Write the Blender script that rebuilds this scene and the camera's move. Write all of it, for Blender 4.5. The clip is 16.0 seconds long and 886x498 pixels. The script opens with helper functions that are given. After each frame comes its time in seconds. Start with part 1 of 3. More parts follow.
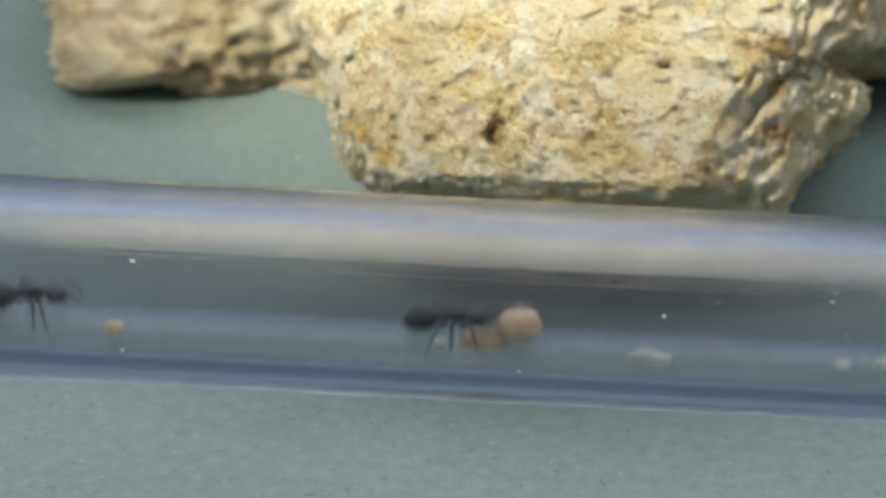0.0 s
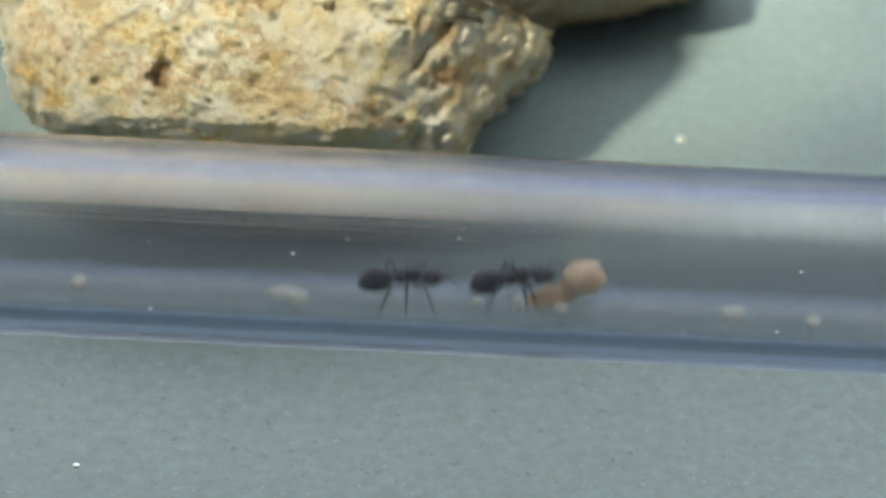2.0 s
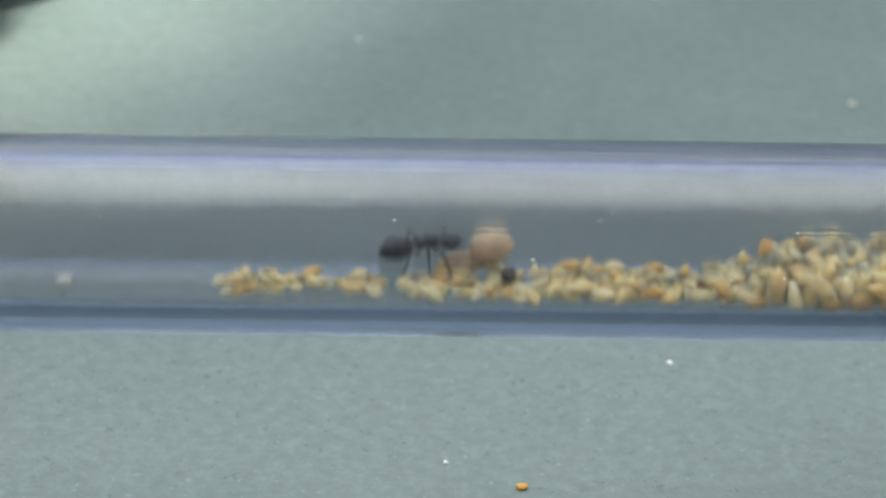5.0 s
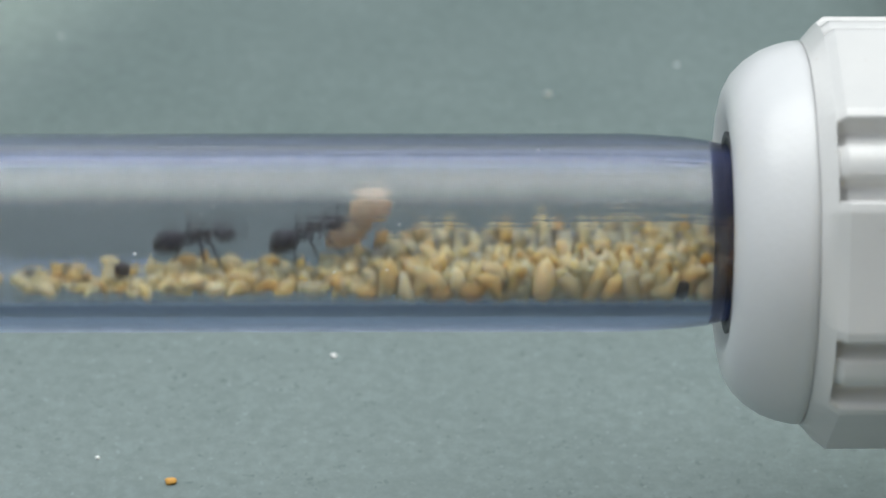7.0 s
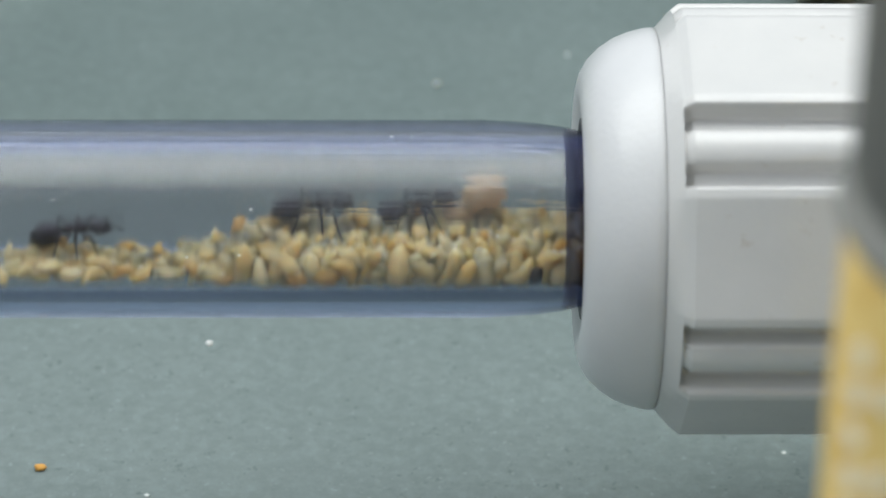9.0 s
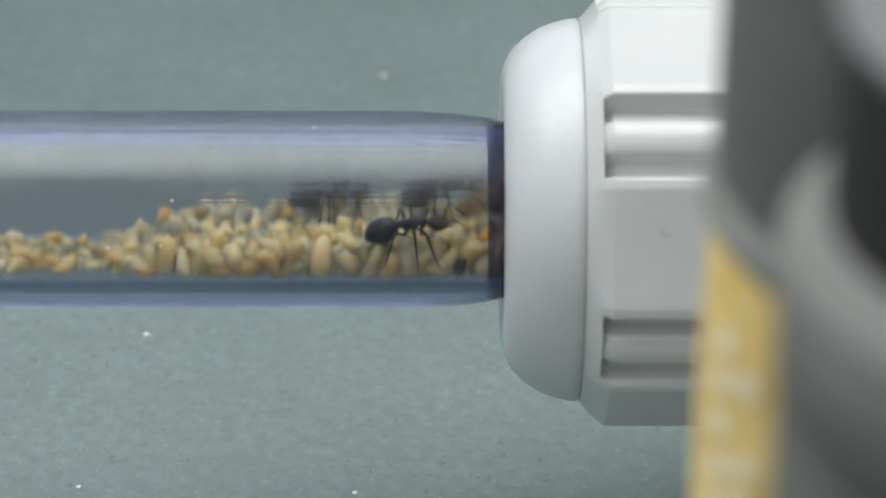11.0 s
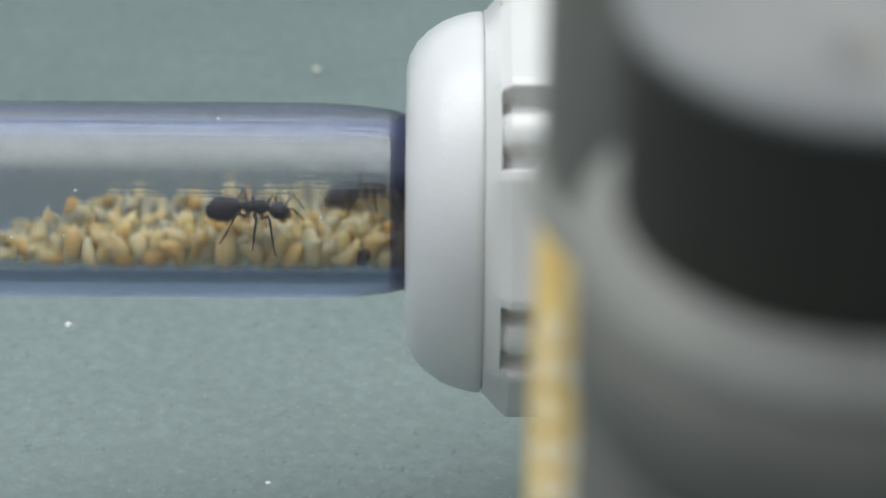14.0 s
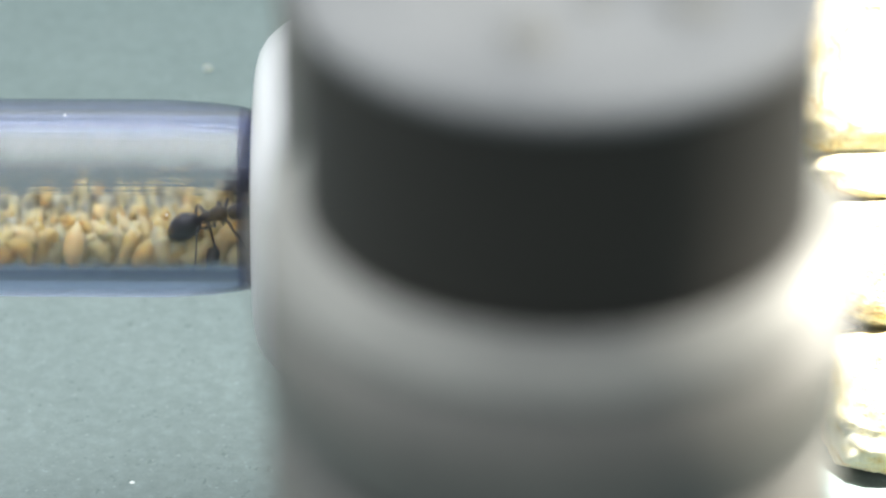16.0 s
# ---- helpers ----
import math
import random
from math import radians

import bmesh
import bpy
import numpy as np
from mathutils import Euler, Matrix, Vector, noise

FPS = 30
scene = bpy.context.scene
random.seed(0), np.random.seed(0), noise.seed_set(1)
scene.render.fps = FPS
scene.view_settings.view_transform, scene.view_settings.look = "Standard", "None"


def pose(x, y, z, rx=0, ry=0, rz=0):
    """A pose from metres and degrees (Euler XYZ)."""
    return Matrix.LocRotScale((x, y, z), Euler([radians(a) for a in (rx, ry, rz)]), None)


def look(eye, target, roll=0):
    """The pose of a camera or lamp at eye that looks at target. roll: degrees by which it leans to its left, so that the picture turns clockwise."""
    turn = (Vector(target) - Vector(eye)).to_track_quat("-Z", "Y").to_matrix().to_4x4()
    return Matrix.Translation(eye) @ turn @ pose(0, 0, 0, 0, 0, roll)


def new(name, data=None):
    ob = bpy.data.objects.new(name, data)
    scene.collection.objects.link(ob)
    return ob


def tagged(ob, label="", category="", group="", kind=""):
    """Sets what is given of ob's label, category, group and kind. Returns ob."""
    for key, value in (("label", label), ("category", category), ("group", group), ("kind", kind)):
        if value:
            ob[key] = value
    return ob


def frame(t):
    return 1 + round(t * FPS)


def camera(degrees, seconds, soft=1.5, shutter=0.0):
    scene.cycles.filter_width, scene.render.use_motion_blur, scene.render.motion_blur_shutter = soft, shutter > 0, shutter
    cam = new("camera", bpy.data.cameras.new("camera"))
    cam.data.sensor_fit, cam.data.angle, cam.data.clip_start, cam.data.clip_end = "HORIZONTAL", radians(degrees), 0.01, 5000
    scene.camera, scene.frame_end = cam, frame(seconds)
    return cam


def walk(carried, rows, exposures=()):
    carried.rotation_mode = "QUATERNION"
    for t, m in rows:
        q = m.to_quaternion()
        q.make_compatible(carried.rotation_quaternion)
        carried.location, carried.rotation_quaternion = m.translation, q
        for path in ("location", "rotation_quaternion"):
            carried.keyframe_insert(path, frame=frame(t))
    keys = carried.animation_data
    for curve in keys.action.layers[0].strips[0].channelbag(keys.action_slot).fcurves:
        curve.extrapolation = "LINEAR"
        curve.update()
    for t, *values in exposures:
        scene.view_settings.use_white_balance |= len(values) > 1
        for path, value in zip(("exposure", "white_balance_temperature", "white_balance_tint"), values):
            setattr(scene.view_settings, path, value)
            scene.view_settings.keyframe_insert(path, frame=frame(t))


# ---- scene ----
MM = 0.001
SLOPE = 32.77                                 # how far the camera looks down on the level tube
BASE = pose(0, 0, 0, -SLOPE, 0, 0)            # the tube's own frame (x along it, y away, z across) laid level in the world
cam = camera(13.0, 16.0, soft=1.2)
cam.data.dof.use_dof = True
cam.data.dof.focus_distance = 0.246
cam.data.dof.aperture_fstop = 52.0
# seconds, place in millimetres in the tube's frame, yaw, pitch, roll
ROWS = [
    (0.0, 0.00, -230.93, 0.89, -0.46, 0.50, -2.91),
    (0.5, 0.24, -230.36, 0.83, -0.83, 0.13, -3.61),
    (1.0, 2.38, -230.45, 0.48, -1.07, 0.16, -3.61),
    (1.5, 8.54, -231.67, 0.20, -1.85, 0.13, -3.00),
    (2.0, 15.46, -233.23, 0.25, -2.01, 0.01, -2.75),
    (2.5, 24.30, -234.17, 0.06, -2.20, 0.03, -2.41),
    (3.0, 34.22, -235.15, 0.29, -2.59, -0.06, -1.82),
    (3.5, 43.85, -236.23, 0.14, -2.49, -0.04, -1.47),
    (4.0, 50.80, -237.13, -0.80, -2.23, 0.10, -1.28),
    (4.5, 58.98, -236.02, -0.72, -1.89, 0.05, -1.18),
    (5.0, 70.77, -235.95, -0.57, -1.62, -0.03, -0.71),
    (7.5, 97.80, -237.41, -1.03, -1.43, -0.08, 0.07),
    (8.0, 100.43, -237.94, -1.54, -1.45, -0.00, 0.07),
    (8.5, 102.72, -237.89, -1.54, -1.36, -0.04, 0.03),
    (11.0, 111.11, -237.71, -2.06, -0.82, -0.08, -0.01),
    (11.5, 112.55, -238.07, -2.17, -0.70, -0.09, -0.12),
    (12.0, 113.87, -238.27, -2.14, -0.66, -0.11, -0.13),
    (12.5, 115.64, -237.96, -2.31, -0.54, -0.09, -0.21),
    (13.0, 116.90, -238.24, -2.26, -0.49, -0.11, -0.21),
    (13.5, 118.00, -238.60, -2.40, -0.39, -0.09, -0.26),
    (14.0, 118.98, -238.91, -2.53, -0.33, -0.09, -0.36),
    (14.5, 119.99, -239.00, -2.67, -0.30, -0.10, -0.37),
    (15.0, 121.98, -238.69, -2.86, -0.13, -0.05, -0.56),
    (15.5, 124.55, -237.92, -2.86, -0.09, -0.06, -0.38),
    (16.0, 130.42, -237.24, -2.99, 0.24, 0.00, -0.32),
]
walk(cam, [(t, BASE @ pose(x * MM, y * MM, z * MM, 90 + pitch, roll, yaw)) for t, x, y, z, yaw, pitch, roll in ROWS],
     exposures=[(0.0, -0.14), (1.0, -0.12), (2.5, 0.03), (5.0, 0.13), (7.5, 0.02), (11.0, 0.0), (12.5, 0.0), (14.0, 0.08), (15.0, 0.12), (15.5, 0.28), (16.0, 0.6)])

# ---- world and lamps ----
world = bpy.data.worlds.new("room_light")
scene.world = world
world.use_nodes = True
# the room is lightest towards its ceiling
nodes, links = world.node_tree.nodes, world.node_tree.links
way = nodes.new("ShaderNodeTexCoord")
facing = nodes.new("ShaderNodeVectorMath")
facing.operation = "DOT_PRODUCT"
facing.inputs[1].default_value = (-0.5, 0.2, 0.84)
links.new(way.outputs["Generated"], facing.inputs[0])
shade = nodes.new("ShaderNodeMapRange")
for k, val in ((1, -0.2), (2, 1.0), (3, 0.14), (4, 1.1)):
    shade.inputs[k].default_value = val
links.new(facing.outputs["Value"], shade.inputs[0])
links.new(shade.outputs[0], nodes["Background"].inputs[1])
nodes["Background"].inputs[0].default_value = (0.87, 0.93, 1.0, 1)


def area_lamp(name, eye, target, size, width, watts, colour):
    """A lamp with a lit face of size by width metres, its length along x."""
    data = bpy.data.lights.new(name, "AREA")
    data.shape, data.size, data.size_y, data.energy, data.color = "RECTANGLE", size, width, watts, colour
    ob = new(name, data)
    ob.matrix_world = look(eye, target)
    return ob


# a broad lamp hangs over the tube; added spots light stones, blocks and post
area_lamp("ceiling_lamp", (0.13, 0.1, 0.5), (0.13, 0.03, 0.0), 1.2, 0.4, 4.4, (0.97, 0.985, 0.965))


def narrow_spot(name, eye, target, degrees, blend, width, watts, colour):
    """A narrow spot, added to brighten a small round patch."""
    data = bpy.data.lights.new(name, "SPOT")
    data.spot_size, data.spot_blend, data.energy, data.color, data.shadow_soft_size = radians(degrees), blend, watts, colour, width
    ob = new(name, data)
    ob.matrix_world = look(eye, target)
    return ob


# added on the stones alone, in place of general light from the left
narrow_spot("stone_spot", (-0.16, -0.2, 0.36), (-0.002, 0.056, 0.034), 9.5, 0.45, 0.025, 71.0, (1.0, 0.94, 0.78))
# two added spots stand in for one strong light on the right
narrow_spot("block_spot", (0.17, -0.09, 0.25), (0.181, 0.02, 0.0), 16, 0.3, 0.006, 34.0, (1.0, 0.975, 0.92))
narrow_spot("post_spot", (0.26, -0.045, 0.085), (0.142, -0.092, 0.052), 19, 0.6, 0.01, 1.8, (1.0, 0.94, 0.82))


# ---- materials ----
def material(name, rough=0.6, metal=0.0):
    m = bpy.data.materials.new(name)
    m.use_nodes = True
    b = m.node_tree.nodes["Principled BSDF"]
    b.inputs["Roughness"].default_value = rough
    b.inputs["Metallic"].default_value = metal
    return m, m.node_tree.nodes, m.node_tree.links, b


def add_noise(nodes, links, scale, detail=6.0, rough=0.6, space="Object"):
    co = nodes.new("ShaderNodeTexCoord")
    n = nodes.new("ShaderNodeTexNoise")
    n.inputs["Scale"].default_value, n.inputs["Detail"].default_value, n.inputs["Roughness"].default_value = scale, detail, rough
    links.new(co.outputs[space], n.inputs["Vector"])
    return n.outputs["Fac"]


def add_ramp(nodes, links, fac, stops):
    r = nodes.new("ShaderNodeValToRGB")
    while len(r.color_ramp.elements) < len(stops):
        r.color_ramp.elements.new(0.5)
    for e, (p, c) in zip(r.color_ramp.elements, stops):
        e.position, e.color = p, (*c, 1)
    links.new(fac, r.inputs["Fac"])
    return r.outputs["Color"]


def add_mix(nodes, links, fac, a, b, mode="MIX"):
    n = nodes.new("ShaderNodeMix")
    n.data_type, n.blend_type = "RGBA", mode
    for sock, val in ((n.inputs[0], fac), (n.inputs[6], a), (n.inputs[7], b)):
        if isinstance(val, (int, float)):
            sock.default_value = val
        elif isinstance(val, tuple):
            sock.default_value = (*val, 1)
        else:
            links.new(val, sock)
    return n.outputs[2]


def add_bump(nodes, links, b, height, strength, distance):
    n = nodes.new("ShaderNodeBump")
    n.inputs["Strength"].default_value, n.inputs["Distance"].default_value = strength, distance
    links.new(height, n.inputs["Height"])
    links.new(n.outputs["Normal"], b.inputs["Normal"])
    return n


def limestone(name, tones, accents, stains=()):
    m, n, l, b = material(name, 0.9)
    big = add_noise(n, l, 110, 4)
    mid = add_noise(n, l, 420, 8, 0.7)
    fine = add_noise(n, l, 2600, 6, 0.7)
    base = add_ramp(n, l, mid, tones)
    patch = add_ramp(n, l, big, [(0.48, (0, 0, 0)), (0.62, (1, 1, 1))])
    warm = add_ramp(n, l, add_noise(n, l, 700, 5), [(0.35, accents[0]), (0.65, accents[1])])
    col = add_mix(n, l, 0.55, base, warm)
    sep = n.new("ShaderNodeMix")
    sep.data_type, sep.blend_type = "RGBA", "MIX"
    l.new(patch, sep.inputs[0])
    l.new(base, sep.inputs[6])
    l.new(col, sep.inputs[7])
    grain = add_ramp(n, l, fine, [(0.3, (0.5, 0.43, 0.32)), (0.42, (1, 1, 1)), (0.72, (1.05, 1.05, 1.03))])
    vein = add_ramp(n, l, add_noise(n, l, 75, 5, 0.6), [(0.47, (0, 0, 0)), (0.492, (0.6, 0.6, 0.6)), (0.5, (0.6, 0.6, 0.6)), (0.515, (0, 0, 0))])
    rusty = add_mix(n, l, vein, sep.outputs[2], accents[2])
    # rusty and ochre stains: centre in millimetres, half sizes, colour
    for centre, half, tone in stains:
        co, mp = n.new("ShaderNodeTexCoord"), n.new("ShaderNodeMapping")
        mp.vector_type = "TEXTURE"
        mp.inputs["Location"].default_value = [c * MM for c in centre]
        mp.inputs["Scale"].default_value = [h * MM for h in half]
        l.new(co.outputs["Object"], mp.inputs["Vector"])
        size = n.new("ShaderNodeVectorMath")
        size.operation = "LENGTH"
        l.new(mp.outputs["Vector"], size.inputs[0])
        ragged = n.new("ShaderNodeMath")
        ragged.operation = "MULTIPLY_ADD"
        ragged.inputs[1].default_value = 1.8
        l.new(add_noise(n, l, 650, 6, 0.7), ragged.inputs[0])
        l.new(size.outputs["Value"], ragged.inputs[2])
        fade = n.new("ShaderNodeMapRange")
        for k, val in ((1, 1.45), (2, 1.95), (3, 0.8), (4, 0.0)):
            fade.inputs[k].default_value = val
        l.new(ragged.outputs[0], fade.inputs[0])
        rusty = add_mix(n, l, fade.outputs[0], rusty, tone)
    l.new(add_mix(n, l, 0.85, rusty, grain, "MULTIPLY"), b.inputs["Base Color"])
    co = n.new("ShaderNodeTexCoord")
    cells = n.new("ShaderNodeTexVoronoi")
    cells.inputs["Scale"].default_value = 2300
    l.new(co.outputs["Object"], cells.inputs["Vector"])
    grit = n.new("ShaderNodeMath")
    grit.operation = "MULTIPLY_ADD"
    grit.inputs[1].default_value = -0.32
    l.new(cells.outputs["Distance"], grit.inputs[0])
    l.new(add_noise(n, l, 1300, 9, 0.8), grit.inputs[2])
    add_bump(n, l, b, grit.outputs[0], 1.0, 0.0017)
    b.inputs["Specular IOR Level"].default_value = 0.25
    return m


STONE = limestone("cream_limestone", [(0.28, (0.52, 0.35, 0.11)), (0.37, (0.85, 0.67, 0.29)), (0.47, (0.94, 0.85, 0.55)), (0.6, (0.97, 0.93, 0.75))],
                  ((0.86, 0.66, 0.3), (0.94, 0.85, 0.6), (0.66, 0.44, 0.17)),
                  [((24.9, 38, 12.4), (1.9, 14, 0.9), (0.42, 0.25, 0.09)), ((24.4, 33, 15.4), (1.2, 12, 1.0), (0.5, 0.31, 0.11)), ((23.8, 31, 18.2), (2.2, 10, 0.9), (0.62, 0.38, 0.12)), ((5.1, 30, 11.4), (0.7, 6, 1.6), (0.42, 0.27, 0.08)),
                   ((-4.4, 31, 10.8), (1.0, 6, 1.1), (0.84, 0.55, 0.14)), ((-2.2, 31, 9.2), (1.2, 6, 0.8), (0.86, 0.6, 0.18)), ((12.5, 31, 10), (3.4, 6, 1.6), (0.8, 0.6, 0.3)), ((-1.0, 31, 17), (3.0, 6, 2.2), (0.7, 0.55, 0.3))])
STONE_BROWN = limestone("brownish_limestone", [(0.26, (0.5, 0.36, 0.16)), (0.38, (0.82, 0.69, 0.4)), (0.5, (0.92, 0.83, 0.58)), (0.64, (0.95, 0.9, 0.76))],
                        ((0.74, 0.55, 0.27), (0.9, 0.79, 0.53), (0.56, 0.37, 0.15)))


def board_paint():
    m, n, l, b = material("grey_green_board", 0.7)
    b.inputs["Specular IOR Level"].default_value = 0.15
    base = add_ramp(n, l, add_noise(n, l, 45, 4), [(0.3, (0.11, 0.147, 0.143)), (0.7, (0.135, 0.174, 0.17))])
    # brighter light along the front, painted in as a paler strip
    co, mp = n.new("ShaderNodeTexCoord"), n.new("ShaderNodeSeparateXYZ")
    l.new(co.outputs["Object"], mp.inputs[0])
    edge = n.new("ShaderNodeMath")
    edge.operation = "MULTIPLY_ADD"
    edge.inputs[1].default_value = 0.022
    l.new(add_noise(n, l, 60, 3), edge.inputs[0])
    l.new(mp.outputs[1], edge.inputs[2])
    front_light = n.new("ShaderNodeMapRange")
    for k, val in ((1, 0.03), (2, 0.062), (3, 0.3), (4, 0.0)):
        front_light.inputs[k].default_value = val
    l.new(edge.outputs[0], front_light.inputs[0])
    base = add_mix(n, l, front_light.outputs[0], base, (0.26, 0.31, 0.305))
    mottle = add_ramp(n, l, add_noise(n, l, 900, 7, 0.72), [(0.32, (0.88, 0.89, 0.89)), (0.5, (1, 1, 1)), (0.68, (1.13, 1.14, 1.14))])
    col = add_mix(n, l, 1.0, base, mottle, "MULTIPLY")
    flecks = add_ramp(n, l, add_noise(n, l, 1750, 2, 0.5), [(0.64, (0, 0, 0)), (0.74, (0.4, 0.4, 0.4))])
    col = add_mix(n, l, flecks, col, (0.28, 0.34, 0.34))
    darks = add_ramp(n, l, add_noise(n, l, 1300, 3, 0.6), [(0.3, (0.4, 0.4, 0.4)), (0.36, (0, 0, 0))])
    col = add_mix(n, l, darks, col, (0.07, 0.095, 0.092))
    co = n.new("ShaderNodeTexCoord")
    v = n.new("ShaderNodeTexVoronoi")
    v.inputs["Scale"].default_value = 330
    l.new(co.outputs["Object"], v.inputs["Vector"])
    dots = add_ramp(n, l, v.outputs["Distance"], [(0.035, (1, 1, 1)), (0.075, (0, 0, 0))])
    white = n.new("ShaderNodeSeparateColor")
    l.new(v.outputs["Color"], white.inputs[0])
    few = n.new("ShaderNodeMath")
    few.operation = "GREATER_THAN"
    few.inputs[1].default_value = 0.93
    l.new(white.outputs[0], few.inputs[0])
    both = n.new("ShaderNodeMath")
    both.operation = "MULTIPLY"
    l.new(few.outputs[0], both.inputs[0])
    l.new(dots, both.inputs[1])
    l.new(add_mix(n, l, both.outputs[0], col, (0.62, 0.66, 0.64)), b.inputs["Base Color"])
    add_bump(n, l, b, add_noise(n, l, 1500, 7, 0.7), 0.25, 0.0002)
    return m


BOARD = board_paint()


def clear_plastic(name, tint):
    m, n, l, b = material(name, 0.0)
    b.inputs["Transmission Weight"].default_value = 1.0
    b.inputs["IOR"].default_value = 1.5
    b.inputs["Specular IOR Level"].default_value = 0.06
    b.inputs["Roughness"].default_value = 0.02
    # drawn-out lines along the tube
    co, mp = n.new("ShaderNodeTexCoord"), n.new("ShaderNodeMapping")
    mp.inputs["Scale"].default_value = (6, 4200, 4200)
    l.new(co.outputs["Object"], mp.inputs["Vector"])
    t = n.new("ShaderNodeTexNoise")
    t.inputs["Scale"].default_value, t.inputs["Detail"].default_value = 1.0, 3.0
    l.new(mp.outputs["Vector"], t.inputs["Vector"])
    # the marks lie on the upper half alone
    sep = n.new("ShaderNodeSeparateXYZ")
    l.new(co.outputs["Object"], sep.inputs[0])
    up = n.new("ShaderNodeMapRange")
    for k, val in ((1, -0.0006), (2, 0.0012), (3, 0.05), (4, 1.0)):
        up.inputs[k].default_value = val
    l.new(sep.outputs[2], up.inputs[0])
    mul = n.new("ShaderNodeMath")
    mul.operation = "MULTIPLY"
    l.new(up.outputs[0], mul.inputs[0])
    l.new(t.outputs["Fac"], mul.inputs[1])
    # hair-fine scratches all round it
    mp2 = n.new("ShaderNodeMapping")
    mp2.inputs["Scale"].default_value = (40, 26000, 26000)
    l.new(co.outputs["Object"], mp2.inputs["Vector"])
    hair = n.new("ShaderNodeTexNoise")
    hair.inputs["Scale"].default_value, hair.inputs["Detail"].default_value = 1.0, 1.0
    l.new(mp2.outputs["Vector"], hair.inputs["Vector"])
    both = n.new("ShaderNodeMath")
    both.operation = "MULTIPLY_ADD"
    both.inputs[1].default_value = 0.075
    l.new(hair.outputs["Fac"], both.inputs[0])
    l.new(mul.outputs[0], both.inputs[2])
    add_bump(n, l, b, both.outputs[0], 0.34, 0.00014)
    # refraction painted into the wall: a blue band high, broader blue and dark low
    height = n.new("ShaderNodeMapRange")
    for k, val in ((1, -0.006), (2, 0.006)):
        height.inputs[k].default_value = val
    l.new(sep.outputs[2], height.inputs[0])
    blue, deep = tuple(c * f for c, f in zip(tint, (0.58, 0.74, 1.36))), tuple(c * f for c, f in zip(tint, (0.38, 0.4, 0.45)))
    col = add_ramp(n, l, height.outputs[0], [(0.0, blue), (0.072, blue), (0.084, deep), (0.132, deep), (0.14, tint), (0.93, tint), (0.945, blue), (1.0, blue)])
    # these bands are painted on the camera's side of the tube alone
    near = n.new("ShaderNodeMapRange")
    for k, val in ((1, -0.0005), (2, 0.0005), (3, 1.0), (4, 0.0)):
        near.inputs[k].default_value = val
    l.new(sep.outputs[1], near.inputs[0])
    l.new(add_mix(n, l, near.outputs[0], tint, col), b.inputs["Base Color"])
    return m


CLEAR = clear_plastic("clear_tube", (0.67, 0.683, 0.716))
# dark tint paints in the gland's shaded inside, refracted by the tube's end
CLEAR_END = clear_plastic("tube_end_painted_dark", (0.15, 0.16, 0.27))


def plastic(name, dark, light, rough, spots=0.0, bump=0.00003, coat=0.0):
    m, n, l, b = material(name, rough)
    col = add_ramp(n, l, add_noise(n, l, 160, 5), [(0.3, dark), (0.7, light)])
    if spots:
        dirt = add_ramp(n, l, add_noise(n, l, 900, 4), [(0.66, (0, 0, 0)), (0.76, (spots,) * 3)])
        col = add_mix(n, l, dirt, col, (0.3, 0.22, 0.13))
    l.new(col, b.inputs["Base Color"])
    add_bump(n, l, b, add_noise(n, l, 2400, 4), 0.35, bump)
    b.inputs["Coat Weight"].default_value, b.inputs["Coat Roughness"].default_value = coat, 0.16
    return m


WHITE = plastic("white_nylon", (0.52, 0.525, 0.515), (0.57, 0.57, 0.555), 0.28, 0.4, 0.00006, 0.6)
CAP = plastic("white_satin_nylon", (0.53, 0.54, 0.545), (0.57, 0.58, 0.585), 0.3, 0.0, 0.00008, 0.3)
RUBBER = plastic("black_seal_rubber", (0.012, 0.012, 0.016), (0.02, 0.02, 0.026), 0.5)
GREY = plastic("grey_plastic", (0.105, 0.104, 0.093), (0.135, 0.133, 0.117), 0.5)
PALEGREY = plastic("pale_grey_plastic", (0.2, 0.199, 0.18), (0.25, 0.249, 0.225), 0.5)
CAPGREY = plastic("blotched_grey_plastic", (0.105, 0.11, 0.112), (0.175, 0.179, 0.178), 0.65)
DARK = plastic("black_plastic", (0.013, 0.011, 0.0075), (0.018, 0.015, 0.01), 0.6)


def chitin():
    m, n, l, b = material("black_chitin", 0.32)
    l.new(add_ramp(n, l, add_noise(n, l, 1500, 5), [(0.35, (0.008, 0.008, 0.012)), (0.7, (0.024, 0.022, 0.026))]), b.inputs["Base Color"])
    add_bump(n, l, b, add_noise(n, l, 9000, 3), 0.3, 0.00002)
    return m


CHITIN = chitin()


